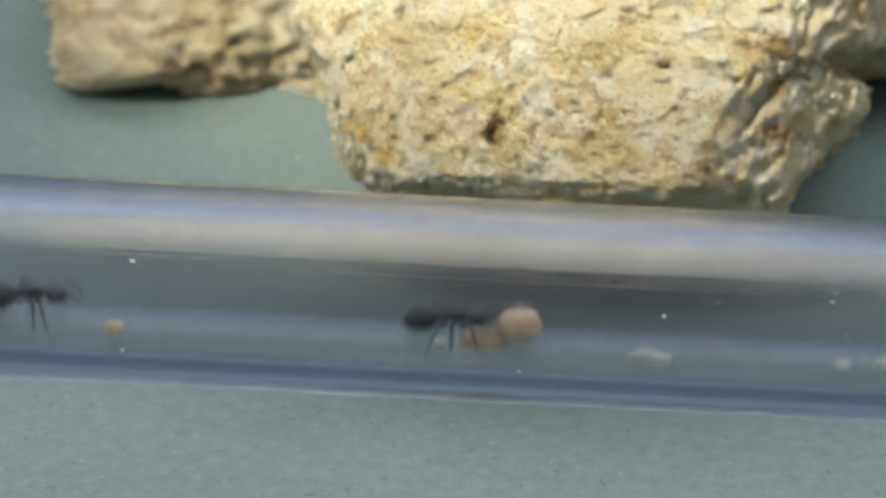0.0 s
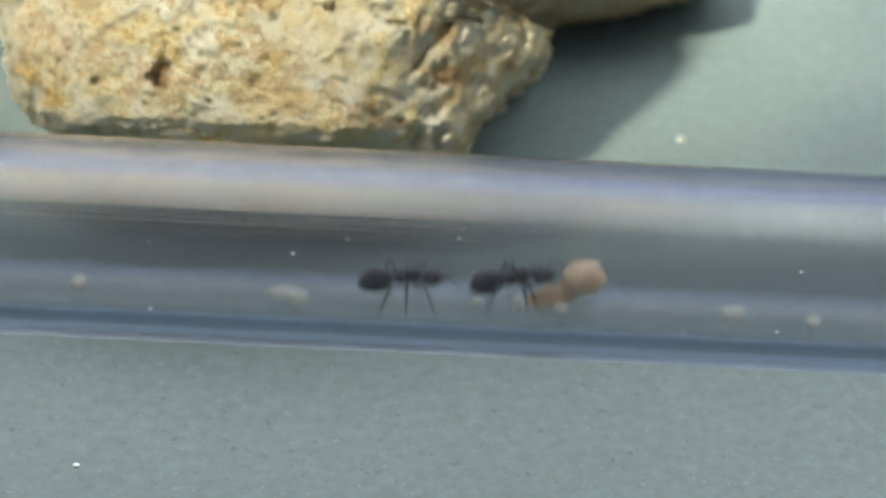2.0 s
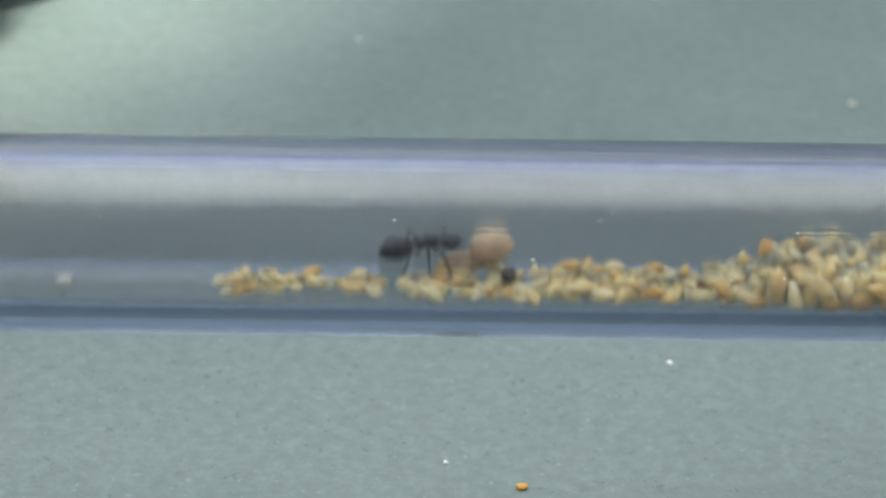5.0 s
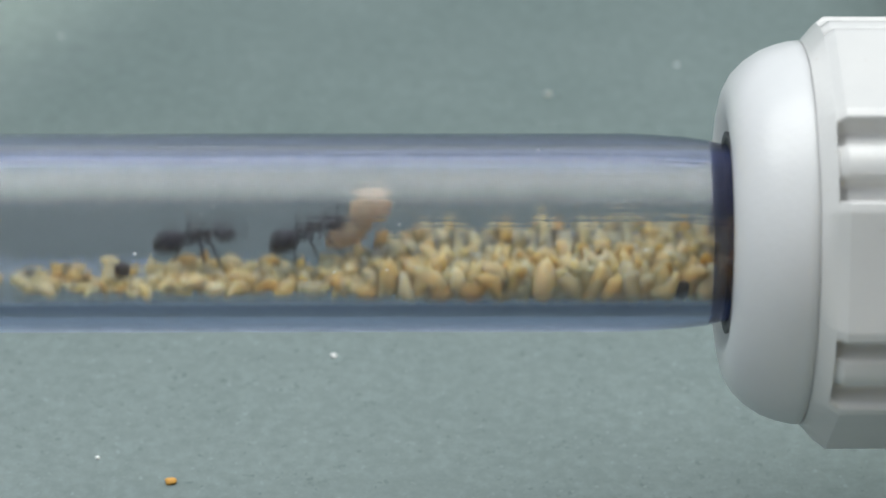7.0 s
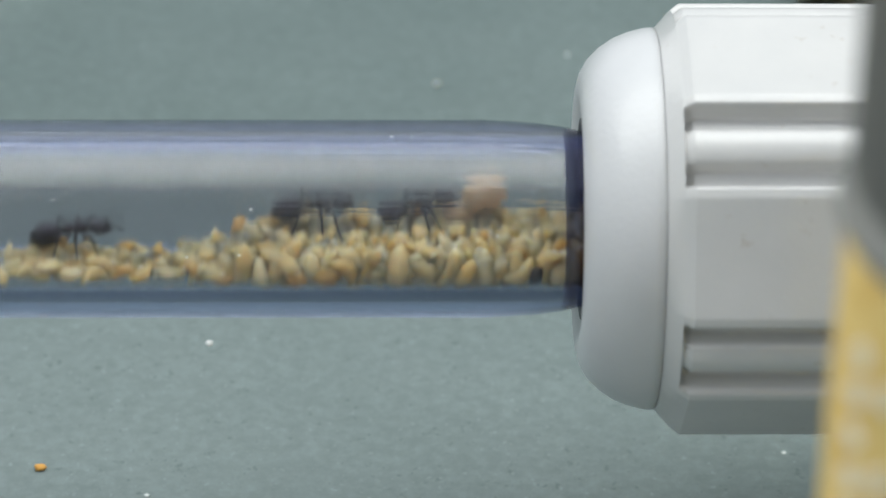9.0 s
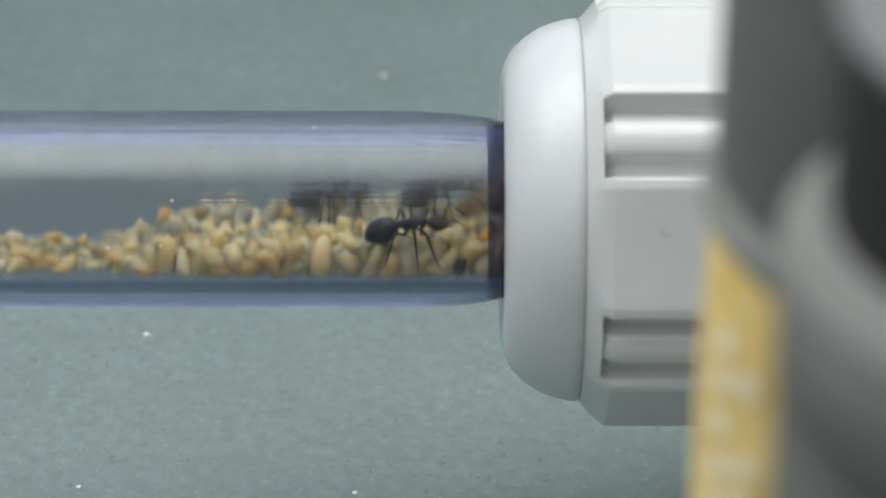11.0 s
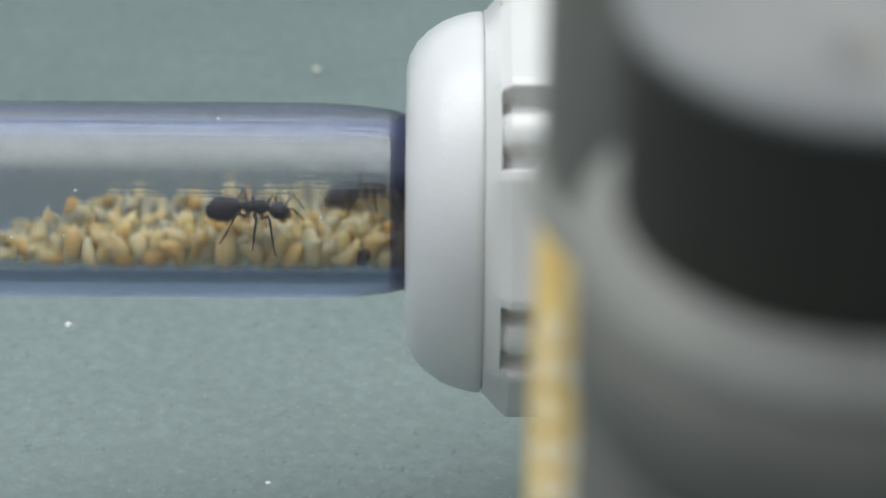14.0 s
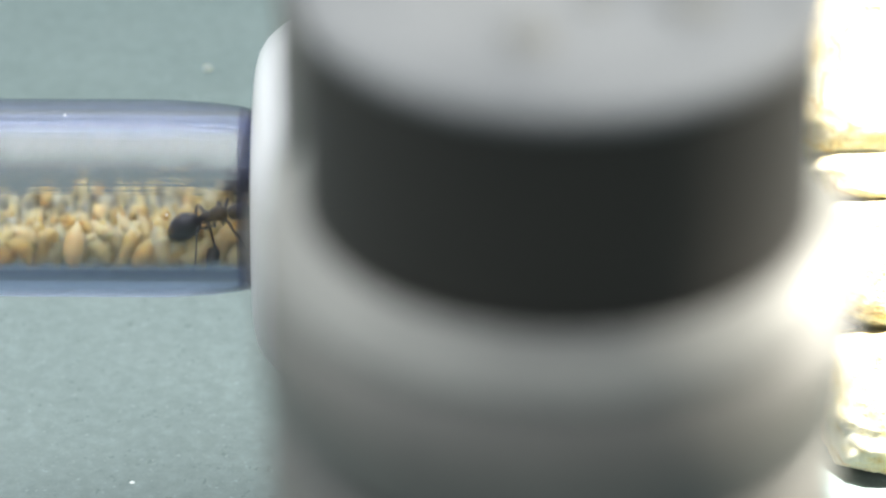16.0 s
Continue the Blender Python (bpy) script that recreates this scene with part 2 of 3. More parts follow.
def brood_skin(name, stops):
    m, n, l, b = material(name, 0.65)
    info = n.new("ShaderNodeObjectInfo")
    geo = n.new("ShaderNodeNewGeometry")
    add = n.new("ShaderNodeMath")
    add.operation = "ADD"
    l.new(info.outputs["Random"], add.inputs[0])
    l.new(geo.outputs["Random Per Island"], add.inputs[1])
    frac = n.new("ShaderNodeMath")
    frac.operation = "FRACT"
    l.new(add.outputs[0], frac.inputs[0])
    col = add_ramp(n, l, frac.outputs[0], stops)
    vein = add_ramp(n, l, add_noise(n, l, 1400, 5), [(0.3, (0.88, 0.83, 0.75)), (0.65, (1.05, 1.03, 1.0))])
    l.new(add_mix(n, l, 0.8, col, vein, "MULTIPLY"), b.inputs["Base Color"])
    add_bump(n, l, b, add_noise(n, l, 3500, 4), 0.4, 0.00006)
    b.inputs["Subsurface Weight"].default_value = 0.95
    b.inputs["Subsurface Radius"].default_value = (1.0, 0.75, 0.45)
    b.inputs["Specular IOR Level"].default_value = 0.2
    b.inputs["Subsurface Scale"].default_value = 0.0021
    return m


BROOD = brood_skin("brood_skin", [(0.0, (0.65, 0.5, 0.27)), (0.3, (0.63, 0.45, 0.21)), (0.5, (0.72, 0.58, 0.35)), (0.72, (0.62, 0.42, 0.18)), (0.9, (0.58, 0.36, 0.14)), (0.98, (0.48, 0.28, 0.1))])
FAINT = brood_skin("pale_brood_skin", [(0.0, (0.33, 0.37, 0.38)), (0.5, (0.37, 0.4, 0.4)), (1.0, (0.31, 0.33, 0.32))])
PUPA = brood_skin("pupa_skin", [(0.0, (0.44, 0.35, 0.24)), (0.6, (0.48, 0.385, 0.265)), (1.0, (0.41, 0.325, 0.22))])


def yellow_strip():
    m, n, l, b = material("yellow_fabric", 0.7)
    l.new(add_ramp(n, l, add_noise(n, l, 500, 5), [(0.3, (0.72, 0.46, 0.11)), (0.52, (0.85, 0.62, 0.22)), (0.7, (0.66, 0.46, 0.17))]), b.inputs["Base Color"])
    return m


YELLOW = yellow_strip()
PALE = plastic("pale_yellow_thread", (0.88, 0.82, 0.64), (0.93, 0.88, 0.72), 0.6)
SEED = plastic("dark_brown_husk", (0.03, 0.021, 0.018), (0.09, 0.055, 0.04), 0.5)
ORANGE = plastic("orange_crumb_skin", (0.55, 0.26, 0.04), (0.7, 0.38, 0.08), 0.6)
WHITEBIT = plastic("white_crumb_skin", (0.8, 0.82, 0.8), (0.9, 0.9, 0.88), 0.5)


# ---- mesh helpers (millimetres in, metres out) ----
def link_mesh(name, bm, mat, smooth=True):
    bm.transform(Matrix.Scale(MM, 4))
    bm.normal_update()
    me = bpy.data.meshes.new(name)
    bm.to_mesh(me)
    bm.free()
    me.materials.append(mat)
    if smooth:
        me.polygons.foreach_set("use_smooth", [True] * len(me.polygons))
    return me


def part(name, bm, mat, parent=None, label="", smooth=True):
    ob = new(name, link_mesh(name, bm, mat, smooth))
    if parent is not None:
        ob.parent = parent
    if label:
        ob["label"] = label
    return ob


mesh_part = part


def empty(name, m):
    ob = new(name)
    ob.empty_display_size = 0.002
    ob.matrix_world = m
    return ob


def lathe(profile, n=96, axis="x", closed=False):
    """A turned body from (along, radius) pairs."""
    bm = bmesh.new()
    rings = []
    for a, r in profile:
        if r < 1e-6:
            rings.append([bm.verts.new((a, 0, 0) if axis == "x" else (0, 0, a))])
            continue
        ring = []
        for i in range(n):
            c, s = math.cos(2 * math.pi * i / n), math.sin(2 * math.pi * i / n)
            ring.append(bm.verts.new((a, r * c, r * s) if axis == "x" else (r * c, r * s, a)))
        rings.append(ring)
    pairs = list(zip(rings, rings[1:])) + ([(rings[-1], rings[0])] if closed else [])
    for p, q in pairs:
        for i in range(n):
            j = (i + 1) % n
            if len(p) == 1 and len(q) == 1:
                continue
            if len(p) == 1:
                bm.faces.new((p[0], q[i], q[j]))
            elif len(q) == 1:
                bm.faces.new((p[i], p[j], q[0]))
            else:
                bm.faces.new((p[i], p[j], q[j], q[i]))
    bmesh.ops.recalc_face_normals(bm, faces=bm.faces)
    return bm


def sweep(points, radii, n=7):
    """A limb through points with the radii given."""
    bm = bmesh.new()
    pts = [Vector(p) for p in points]
    rings = []
    for i, p in enumerate(pts):
        d = (pts[min(i + 1, len(pts) - 1)] - pts[max(i - 1, 0)]).normalized()
        side = d.cross(Vector((0.31, 0.2, 0.93))).normalized()
        up = side.cross(d)
        rings.append([bm.verts.new(p + radii[i] * (math.cos(2 * math.pi * k / n) * side + math.sin(2 * math.pi * k / n) * up)) for k in range(n)])
    for p, q in zip(rings, rings[1:]):
        for k in range(n):
            bm.faces.new((p[k], p[(k + 1) % n], q[(k + 1) % n], q[k]))
    bm.faces.new(rings[0][::-1])
    bm.faces.new(rings[-1])
    bmesh.ops.recalc_face_normals(bm, faces=bm.faces)
    return bm


def blob(centre, radii, sub=3, bend=0.0, rough=0.0, seed=0.0):
    bm = bmesh.new()
    bmesh.ops.create_icosphere(bm, subdivisions=sub, radius=1.0)
    for v in bm.verts:
        k = 1 + rough * noise.noise(v.co * 2.3 + Vector((seed, 0, 0)))
        x, y, z = v.co * k
        v.co = (centre[0] + radii[0] * x, centre[1] + radii[1] * y, centre[2] + radii[2] * z + bend * (x * x - 0.4))
    return bm


def joined(*bms):
    out = bms[0]
    for b in bms[1:]:
        me = bpy.data.meshes.new("scratch")
        b.to_mesh(me)
        b.free()
        out.from_mesh(me)
        bpy.data.meshes.remove(me)
    return out


def box(x0, x1, y0, y1, z0, z1, bevel=0.0):
    bm = bmesh.new()
    bmesh.ops.create_cube(bm, size=1.0)
    for v in bm.verts:
        v.co = ((x0 + x1) / 2 + v.co.x * (x1 - x0), (y0 + y1) / 2 + v.co.y * (y1 - y0), (z0 + z1) / 2 + v.co.z * (z1 - z0))
    if bevel:
        bmesh.ops.bevel(bm, geom=list(bm.edges), offset=bevel, segments=3, affect="EDGES", profile=0.5)
    return bm


# ---- large structure ----
GROUND = -25.73                                # height of the ground under the tube's axis, millimetres


def board_y(x, z):
    """How far behind the tube's axis the ground lies at height z of the tube's frame."""
    return (z * math.cos(radians(SLOPE)) - GROUND) / math.sin(radians(SLOPE))


def make_ground():
    bm = bmesh.new()
    bmesh.ops.create_grid(bm, x_segments=60, y_segments=60, size=1000)
    for v in bm.verts:
        v.co.z = GROUND
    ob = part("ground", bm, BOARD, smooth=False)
    return tagged(ob, "grey-green painted ground with fine speckled grain", "ground", kind="structure")


make_ground()


# ---- tube ----
RO, RI = 6.05, 4.3
TUBE_END = 123.5


def make_tube():
    root = empty("glass_tube", BASE)
    tagged(root, "clear thick-walled tube, bluish refraction painted along its edges, ants inside", "tube")
    cut = 117.1
    taper = [(112.4, RO), (114.0, 5.97), (115.6, 5.86), (cut, 5.66)]
    wall = [(cut, RI), (112.4, RI), (-149, RI), (-149.8, RI), (-150, RI), (-150, RO), (-149.8, RO), (-149, RO), (111.9, RO)] + taper
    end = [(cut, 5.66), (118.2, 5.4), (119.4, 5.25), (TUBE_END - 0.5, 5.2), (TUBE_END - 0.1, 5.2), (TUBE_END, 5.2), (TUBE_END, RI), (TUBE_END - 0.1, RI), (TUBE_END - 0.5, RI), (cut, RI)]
    for name, profile, mat, label in (("tube_wall", wall, CLEAR, "clear tube wall with fine drawn lines"), ("tube_end", end, CLEAR_END, "clear tube end, painted dark blue for the gland refracted in it")):
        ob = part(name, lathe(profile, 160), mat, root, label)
        ob.visible_shadow = False
        for p in ob.data.polygons:
            p.use_smooth = abs(p.normal.x) < 0.7
    # specks of dust and dirt on the outside: place along the tube, angle up from the front, size, dark or white
    rnd = random.Random(23)
    specks = [(11.8, 14, 0.13, SEED), (-15.0, 30, 0.09, WHITEBIT), (-16.2, 12, 0.08, WHITEBIT)]
    specks += [(rnd.uniform(-20, 117), rnd.uniform(-50, 60), rnd.uniform(0.03, 0.065), WHITEBIT if rnd.random() < 0.75 else SEED) for _ in range(46)]
    specks += [(rnd.uniform(16, 26), rnd.uniform(5, 50), rnd.uniform(0.03, 0.06), WHITEBIT) for _ in range(14)]
    for x, up, r, mat in specks:
        c, s = math.cos(radians(up)), math.sin(radians(up))
        rr = (RO if x < 112 else RO - 0.045 * (x - 112)) + r * 0.1
        ob = part("dust_speck", blob((0, 0, 0), (r * rnd.uniform(0.8, 2.0), r, r * 0.5), 1, 0, 0.4, x), mat, root)
        ob.matrix_basis = pose(x * MM, -rr * c * MM, rr * s * MM, up + 90, 0, 0)
    return root


make_tube()


# ---- cable gland ----
def nut_radius(a, notched):
    """Radius of the six-sided nut at angle a (radians), with a barred notch at each corner."""
    d = (math.degrees(a) - NUT_TURN + 30) % 60 - 30
    flat = 12.7 / math.cos(math.radians(d))
    flat = min(flat, 13.2)
    if not notched:
        return flat
    e = abs(d)
    rib = 13.0 - 0.012 * (30 - e) ** 2
    floor_r = 11.75
    for at, width, low, high in ((24.6, 1.1, floor_r, rib), (19.2, 0.8, flat, floor_r)):
        if e > at + width:
            return high
        if e > at - width:
            f = (e - at + width) / (2 * width)
            return low + (high - low) * f * f * (3 - 2 * f)
    return flat


NUT_TURN = 191.0


def make_gland():
    root = empty("cable_gland", BASE)
    tagged(root, "white plastic cable gland clamping the tube's end", "cable gland")
    dome = [(123.0, 5.8), (119.8, 5.8), (119.0, 6.2), (118.45, 6.7), (118.1, 7.4), (118.05, 8.2), (118.25, 9.0), (118.7, 9.8), (119.4, 10.5), (120.3, 11.1), (121.2, 11.45), (122.1, 11.68), (122.6, 11.7), (122.75, 11.55), (123.0, 11.1)]
    part("dome_cap", lathe(dome, 128, closed=True), CAP, root, "smooth white domed cap with a rounded mouth")
    bm = bmesh.new()
    n = 720
    rings = []
    for x, notched, k in ((122.75, False, 0.885), (122.85, False, 0.895), (123.7, False, 0.965), (123.8, True, 0.97), (124.3, True, 1.0), (138.5, True, 1.0), (139.0, True, 0.98)):
        ring = []
        for i in range(n):
            a = 2 * math.pi * i / n
            r = nut_radius(a, notched) * k
            if x < 123.0:
                r = 11.75 + 0.15 * (x - 122.75)
            ring.append(bm.verts.new((x, r * math.cos(a), r * math.sin(a))))
        rings.append(ring)
    for p, q in zip(rings, rings[1:]):
        for i in range(n):
            bm.faces.new((p[i], p[(i + 1) % n], q[(i + 1) % n], q[i]))
    bm.faces.new(rings[0][::-1])
    bm.faces.new(rings[-1])
    bmesh.ops.recalc_face_normals(bm, faces=bm.faces)
    nut = part("nut", bm, WHITE, root, "white ribbed six-sided nut with brown dirt specks")
    for p in nut.data.polygons:
        p.use_smooth = abs(p.normal.x) < 0.5
    part("rubber_seal", lathe([(118.3, 5.5), (118.3, 6.2), (119.0, 5.95), (119.8, 5.58), (123.2, 5.58), (123.2, 5.3), (119.5, 5.32)], 64, closed=True), RUBBER, root, "black rubber seal")
    part("threaded_stub", lathe([(139.0, 9.5), (144, 9.5), (144.4, 9.1), (144.4, 0)], 64), WHITE, root)
    return root


make_gland()


# ---- stones ----
def outline_radius(poly, cx, cz, a):
    dx, dz = math.cos(a), math.sin(a)
    best = 1.0
    for (x0, z0), (x1, z1) in zip(poly, poly[1:] + poly[:1]):
        ex, ez = x1 - x0, z1 - z0
        det = dx * -ez + dz * ex
        if abs(det) < 1e-9:
            continue
        t = ((x0 - cx) * -ez + (z0 - cz) * ex) / det
        u = (dx * (z0 - cz) - dz * (x0 - cx)) / det
        if t > 0 and -1e-6 <= u <= 1 + 1e-6:
            best = max(best, t)
    return best


def rugged(p):
    """Relief of broken limestone, in millimetres."""
    h = 1.0 * noise.fractal(p * 0.16, 1.0, 2.0, 3)
    d = noise.voronoi(p * 0.62)[0]
    h += 0.8 * (0.5 - d[0]) + 0.5 * (0.5 - noise.voronoi(p * 2.2)[0][0]) + 0.3 * noise.fractal(p * 1.1, 0.8, 2.1, 4)
    h += 0.5 * abs(noise.noise(p * 0.5 + Vector((7, 3, 1))))
    pit = noise.noise(p * 0.42 + Vector((31, 5, 9)))
    if pit > 0.43:
        h -= 3.4 * (pit - 0.43)
    pit = noise.noise(p * 1.0 + Vector((3, 15, 4)))
    if pit > 0.52:
        h -= 2.6 * (pit - 0.52)
    return h


def stone_mesh(poly, centre, front, back, n=520, rings=110, sides=46, rim=0.13, shift=0.0, extra=None, relief=1.0, crumb=0.0):
    """A broken stone: an uneven face over an outline, with rough sides that run back to its bed."""
    cx, cz = centre
    bm = bmesh.new()
    grid = []
    rad = [outline_radius(poly, cx, cz, 2 * math.pi * i / n) for i in range(n)]
    for k in range(1, rings + sides + 1):
        ring = []
        for i in range(n):
            a = 2 * math.pi * i / n
            if k <= rings:
                s = (k / rings) ** 0.8
                x, z = cx + s * rad[i] * math.cos(a), cz + s * rad[i] * math.sin(a)
                edge = max(0.0, (s - (1 - rim)) / rim)
                y = front(x, z) + 2.4 * edge ** 2.2
                out = edge * 0.7
            else:
                f = (k - rings) / sides
                s = 1.0 + 0.03 * math.sin(3 * f) - shift * f
                x, z = cx + s * rad[i] * math.cos(a), cz + s * rad[i] * math.sin(a)
                y0 = front(x, z) + 2.4
                y = y0 + (max(back(x, z), y0 + 1.0) - y0) * f
                out = 1.0
            p = Vector((x, y, z))
            h = relief * rugged(p)
            if crumb:
                h += crumb * (0.5 - noise.voronoi(p * 0.85)[0][0]) + 0.6 * crumb * (0.5 - noise.voronoi(p * 1.9)[0][0]) + 0.3 * crumb * (0.5 - noise.voronoi(p * 3.7)[0][0])
            if extra:
                y += extra(x, z)
            bm_v = bm.verts.new((x + out * h * math.cos(a), y - (1 - out) * h, z + out * h * math.sin(a)))
            ring.append(bm_v)
        grid.append(ring)
    mid = bm.verts.new((cx, front(cx, cz) - rugged(Vector((cx, front(cx, cz), cz))), cz))
    for i in range(n):
        bm.faces.new((mid, grid[0][i], grid[0][(i + 1) % n]))
    for p, q in zip(grid, grid[1:]):
        for i in range(n):
            bm.faces.new((p[i], q[i], q[(i + 1) % n], p[(i + 1) % n]))
    bm.faces.new(grid[-1])
    bmesh.ops.recalc_face_normals(bm, faces=bm.faces)
    return bm


def make_stones():
    face = [(-8.7, 18.5), (-7.0, 15.9), (-6.1, 14.1), (-5.4, 11.9), (-4.6, 10.0), (-3.0, 8.2), (-1.8, 6.9), (6.3, 6.5), (15.7, 6.2), (25.9, 6.0), (27.0, 8.9), (28.7, 11.7), (31.7, 14.5), (32.0, 16.6), (29.2, 17.7),
            (32.5, 19.6), (34, 26), (28, 34), (11, 37), (-4, 35), (-10, 27)]

    def main_front(x, z):
        # right of a slanting ridge the face falls back, and it turns under along its foot
        d = (x - 19) * 0.75 - (z - 11) * 0.45
        fall = 1.1 * max(0.0, d) if x > 13 else 0.0
        fall *= min(1.0, max(0.0, (x - 13) / 5))
        bow = 0.027 * (x - 7) ** 2 if x < 7 else 0.014 * (x - 7) ** 2
        return 29.0 + bow + min(15.0, fall) + 1.3 * max(0.0, 8.2 - z) + 0.1 * (z - 11)

    crack = [(22.4, 12.6), (23.4, 14.2), (24.4, 15.6), (25.2, 16.6), (26.9, 16.4)]

    def hollows(x, z):
        """A bent crack, a cluster of pits and two lone holes."""
        d = 9.0
        for (x0, z0), (x1, z1) in zip(crack, crack[1:]):
            ex, ez = x1 - x0, z1 - z0
            f = min(1.0, max(0.0, ((x - x0) * ex + (z - z0) * ez) / (ex * ex + ez * ez)))
            d = min(d, math.hypot(x - x0 - f * ex, z - z0 - f * ez))
        deep = 1.0 * max(0.0, 1 - d / 0.32)
        for px, pz, r, h in ((5.2, 11.7, 0.75, 1.6), (4.9, 10.6, 0.6, 1.3), (5.5, 12.7, 0.5, 1.0), (12.2, 16.6, 0.6, 1.4), (16.3, 16.3, 0.45, 1.2), (6.4, 14.3, 0.5, 0.9), (-5.0, 15.6, 0.6, 1.0)):
            deep += h * max(0.0, 1 - (math.hypot(x - px, z - pz) + 0.4 * noise.noise(Vector((x * 2, 0, z * 2)))) / r)
        return deep

    big = part("limestone_rock", stone_mesh(face, (9, 19), main_front, lambda x, z: board_y(x, z) + 1.0, extra=hollows, crumb=0.35), STONE)
    big.matrix_world = BASE
    tagged(big, "large cream limestone rock with rough pitted face", "rock")
    wing = [(-25.4, 17.6), (-25.5, 15.9), (-24.6, 14.9), (-24.4, 13.7), (-22, 13.6), (-19.5, 14.0), (-18.2, 14.3), (-16, 13.6), (-12.7, 13.2), (-9.6, 12.5), (-6.5, 10.9), (4, 10.9), (16, 12.5), (26, 15.8), (31, 17.2), (35, 18.2), (39, 19.5), (43.5, 21), (42, 27), (30, 35), (3, 38), (-18, 35), (-27, 25)]

    wing = [(1.075 * x, 1.075 * z) for x, z in wing]

    def wing_front(x, z):
        under = min(1.0, max(0.0, (x + 19) / 7))
        return 63.0 + (0.2 + 0.25 * under) * max(0.0, 22.0 - z) + 0.25 * max(0.0, x - 30) + under * 0.75 * max(0.0, 22.0 - z)

    w = part("limestone_rock", stone_mesh(wing, (7, 24), wing_front, lambda x, z: board_y(x, z) + 1.0, n=560, rings=90, sides=40, relief=1.1, crumb=1.5), STONE_BROWN)
    w.matrix_world = BASE
    tagged(w, "brownish limestone slab lying behind the cream rock", "rock")
    # a stack of pale blocks past the posts
    stack = (([(154.4, -9.6), (155.6, -8.7), (160, -8.3), (168, -8.6), (170, -13), (168, -17.4), (160, -17.8), (155.5, -16.9), (154.2, -14)], (161.5, -13), 16.5, "pale limestone block at the foot of a stack"),
             ([(153.6, -0.6), (156, 0.1), (162, 0.3), (170, 0.0), (171, -5), (168, -8.2), (158, -7.9), (155.4, -6.8), (153.8, -4.5)], (162, -4), 19.0, "yellowish limestone block in the middle of a stack"),
             ([(154.8, 2.6), (156, 3.5), (161, 3.7), (168, 3.4), (169, 1.5), (167, 0.4), (158, 0.5), (155.3, 0.9)], (161.5, 2.1), 25.0, "thin brownish limestone block in a stack"),
             ([(152.8, 10), (153.6, 5.0), (156, 4.0), (166, 3.9), (171, 8), (171, 20), (162, 26), (154, 21)], (161.5, 14), 31.0, "white brightly lit limestone block on a stack"))
    for outline, centre, near, label in stack:
        low = min(z for _, z in outline)
        r = part("limestone_block", stone_mesh(outline, centre, lambda x, z: near - 0.55 * (z - low) + 0.12 * max(0, 158 - x) ** 2, lambda x, z: max(near + 12, board_y(x, z) + 1.0), n=260, rings=44, sides=24, relief=0.3, rim=0.3), STONE)
        r.matrix_world = BASE
        tagged(r, label, "rock", group="stack of blocks")
    far = [(139.6, 22), (140.4, 18.6), (143.5, 18.2), (150, 19), (153, 24), (150, 31), (142, 31)]
    r = part("limestone_rock", stone_mesh(far, (146, 25), lambda x, z: 70.0 + 0.2 * (z - 18), lambda x, z: board_y(x, z) + 1.0, n=200, rings=36, sides=20, relief=0.6), STONE_BROWN)
    r.matrix_world = BASE
    tagged(r, "yellowish limestone rock lying behind the gland", "rock")


make_stones()


# ---- post in the foreground ----
def make_front_post():
    root = empty("capped_post", pose(133.6 * MM, -95.0 * MM, GROUND * MM))
    tagged(root, "grey stepped plastic post with a dark band and pale cap", "post", group="stepped posts")
    g = -GROUND
    part("base_drum", lathe([(0, 0), (0, 9.5), (g + 51.70, 9.5), (g + 52.10, 9.3), (g + 52.10, 0)], 96, "z"), GREY, root, "grey base of the post")
    part("neck_ring", lathe([(g + 52.10, 8.0), (g + 52.10, 8.6), (g + 52.70, 8.6), (g + 52.70, 8.0)], 96, "z", closed=True), DARK, root, "dark groove under the drum")
    part("lower_drum", lathe([(g + 52.7, 8.9), (g + 52.75, 9.4), (g + 53.0, 9.65), (g + 58.1, 9.7), (g + 58.1, 8.0)], 96, "z"), GREY, root, "grey lower drum")
    part("collar", lathe([(g + 58.1, 8.0), (g + 58.1, 9.72), (g + 58.35, 9.75), (g + 58.65, 9.6), (g + 59.75, 8.55), (g + 59.9, 8.3), (g + 59.9, 8.0)], 96, "z", closed=True), PALEGREY, root, "pale grey sloping collar")
    part("dark_band", lathe([(g + 59.6, 8.25), (g + 67.20, 8.25)], 96, "z"), DARK, root, "black plastic band")
    part("top_cap", lathe([(g + 67.00, 8.0), (g + 67.10, 8.3), (g + 67.35, 8.42), (g + 67.60, 8.3), (g + 67.75, 7.9), (g + 67.80, 1.0), (g + 67.70, 0.8), (g + 67.70, 0)], 96, "z"), CAPGREY, root, "blotched grey flat cap with a dimple")
    for x, y, rx, ry, k in ((-1.1, -4.0, 0.75, 0.9, 4), (0.9, -1.6, 0.5, 0.6, 7), (4.0, -2.0, 0.9, 0.8, 9)):
        part("cap_blotch", blob((x, y, g + 67.80), (rx, ry, 0.06), 3, 0, 0.5, k), GREY, root, "dark grey blotch on the cap")
    return root


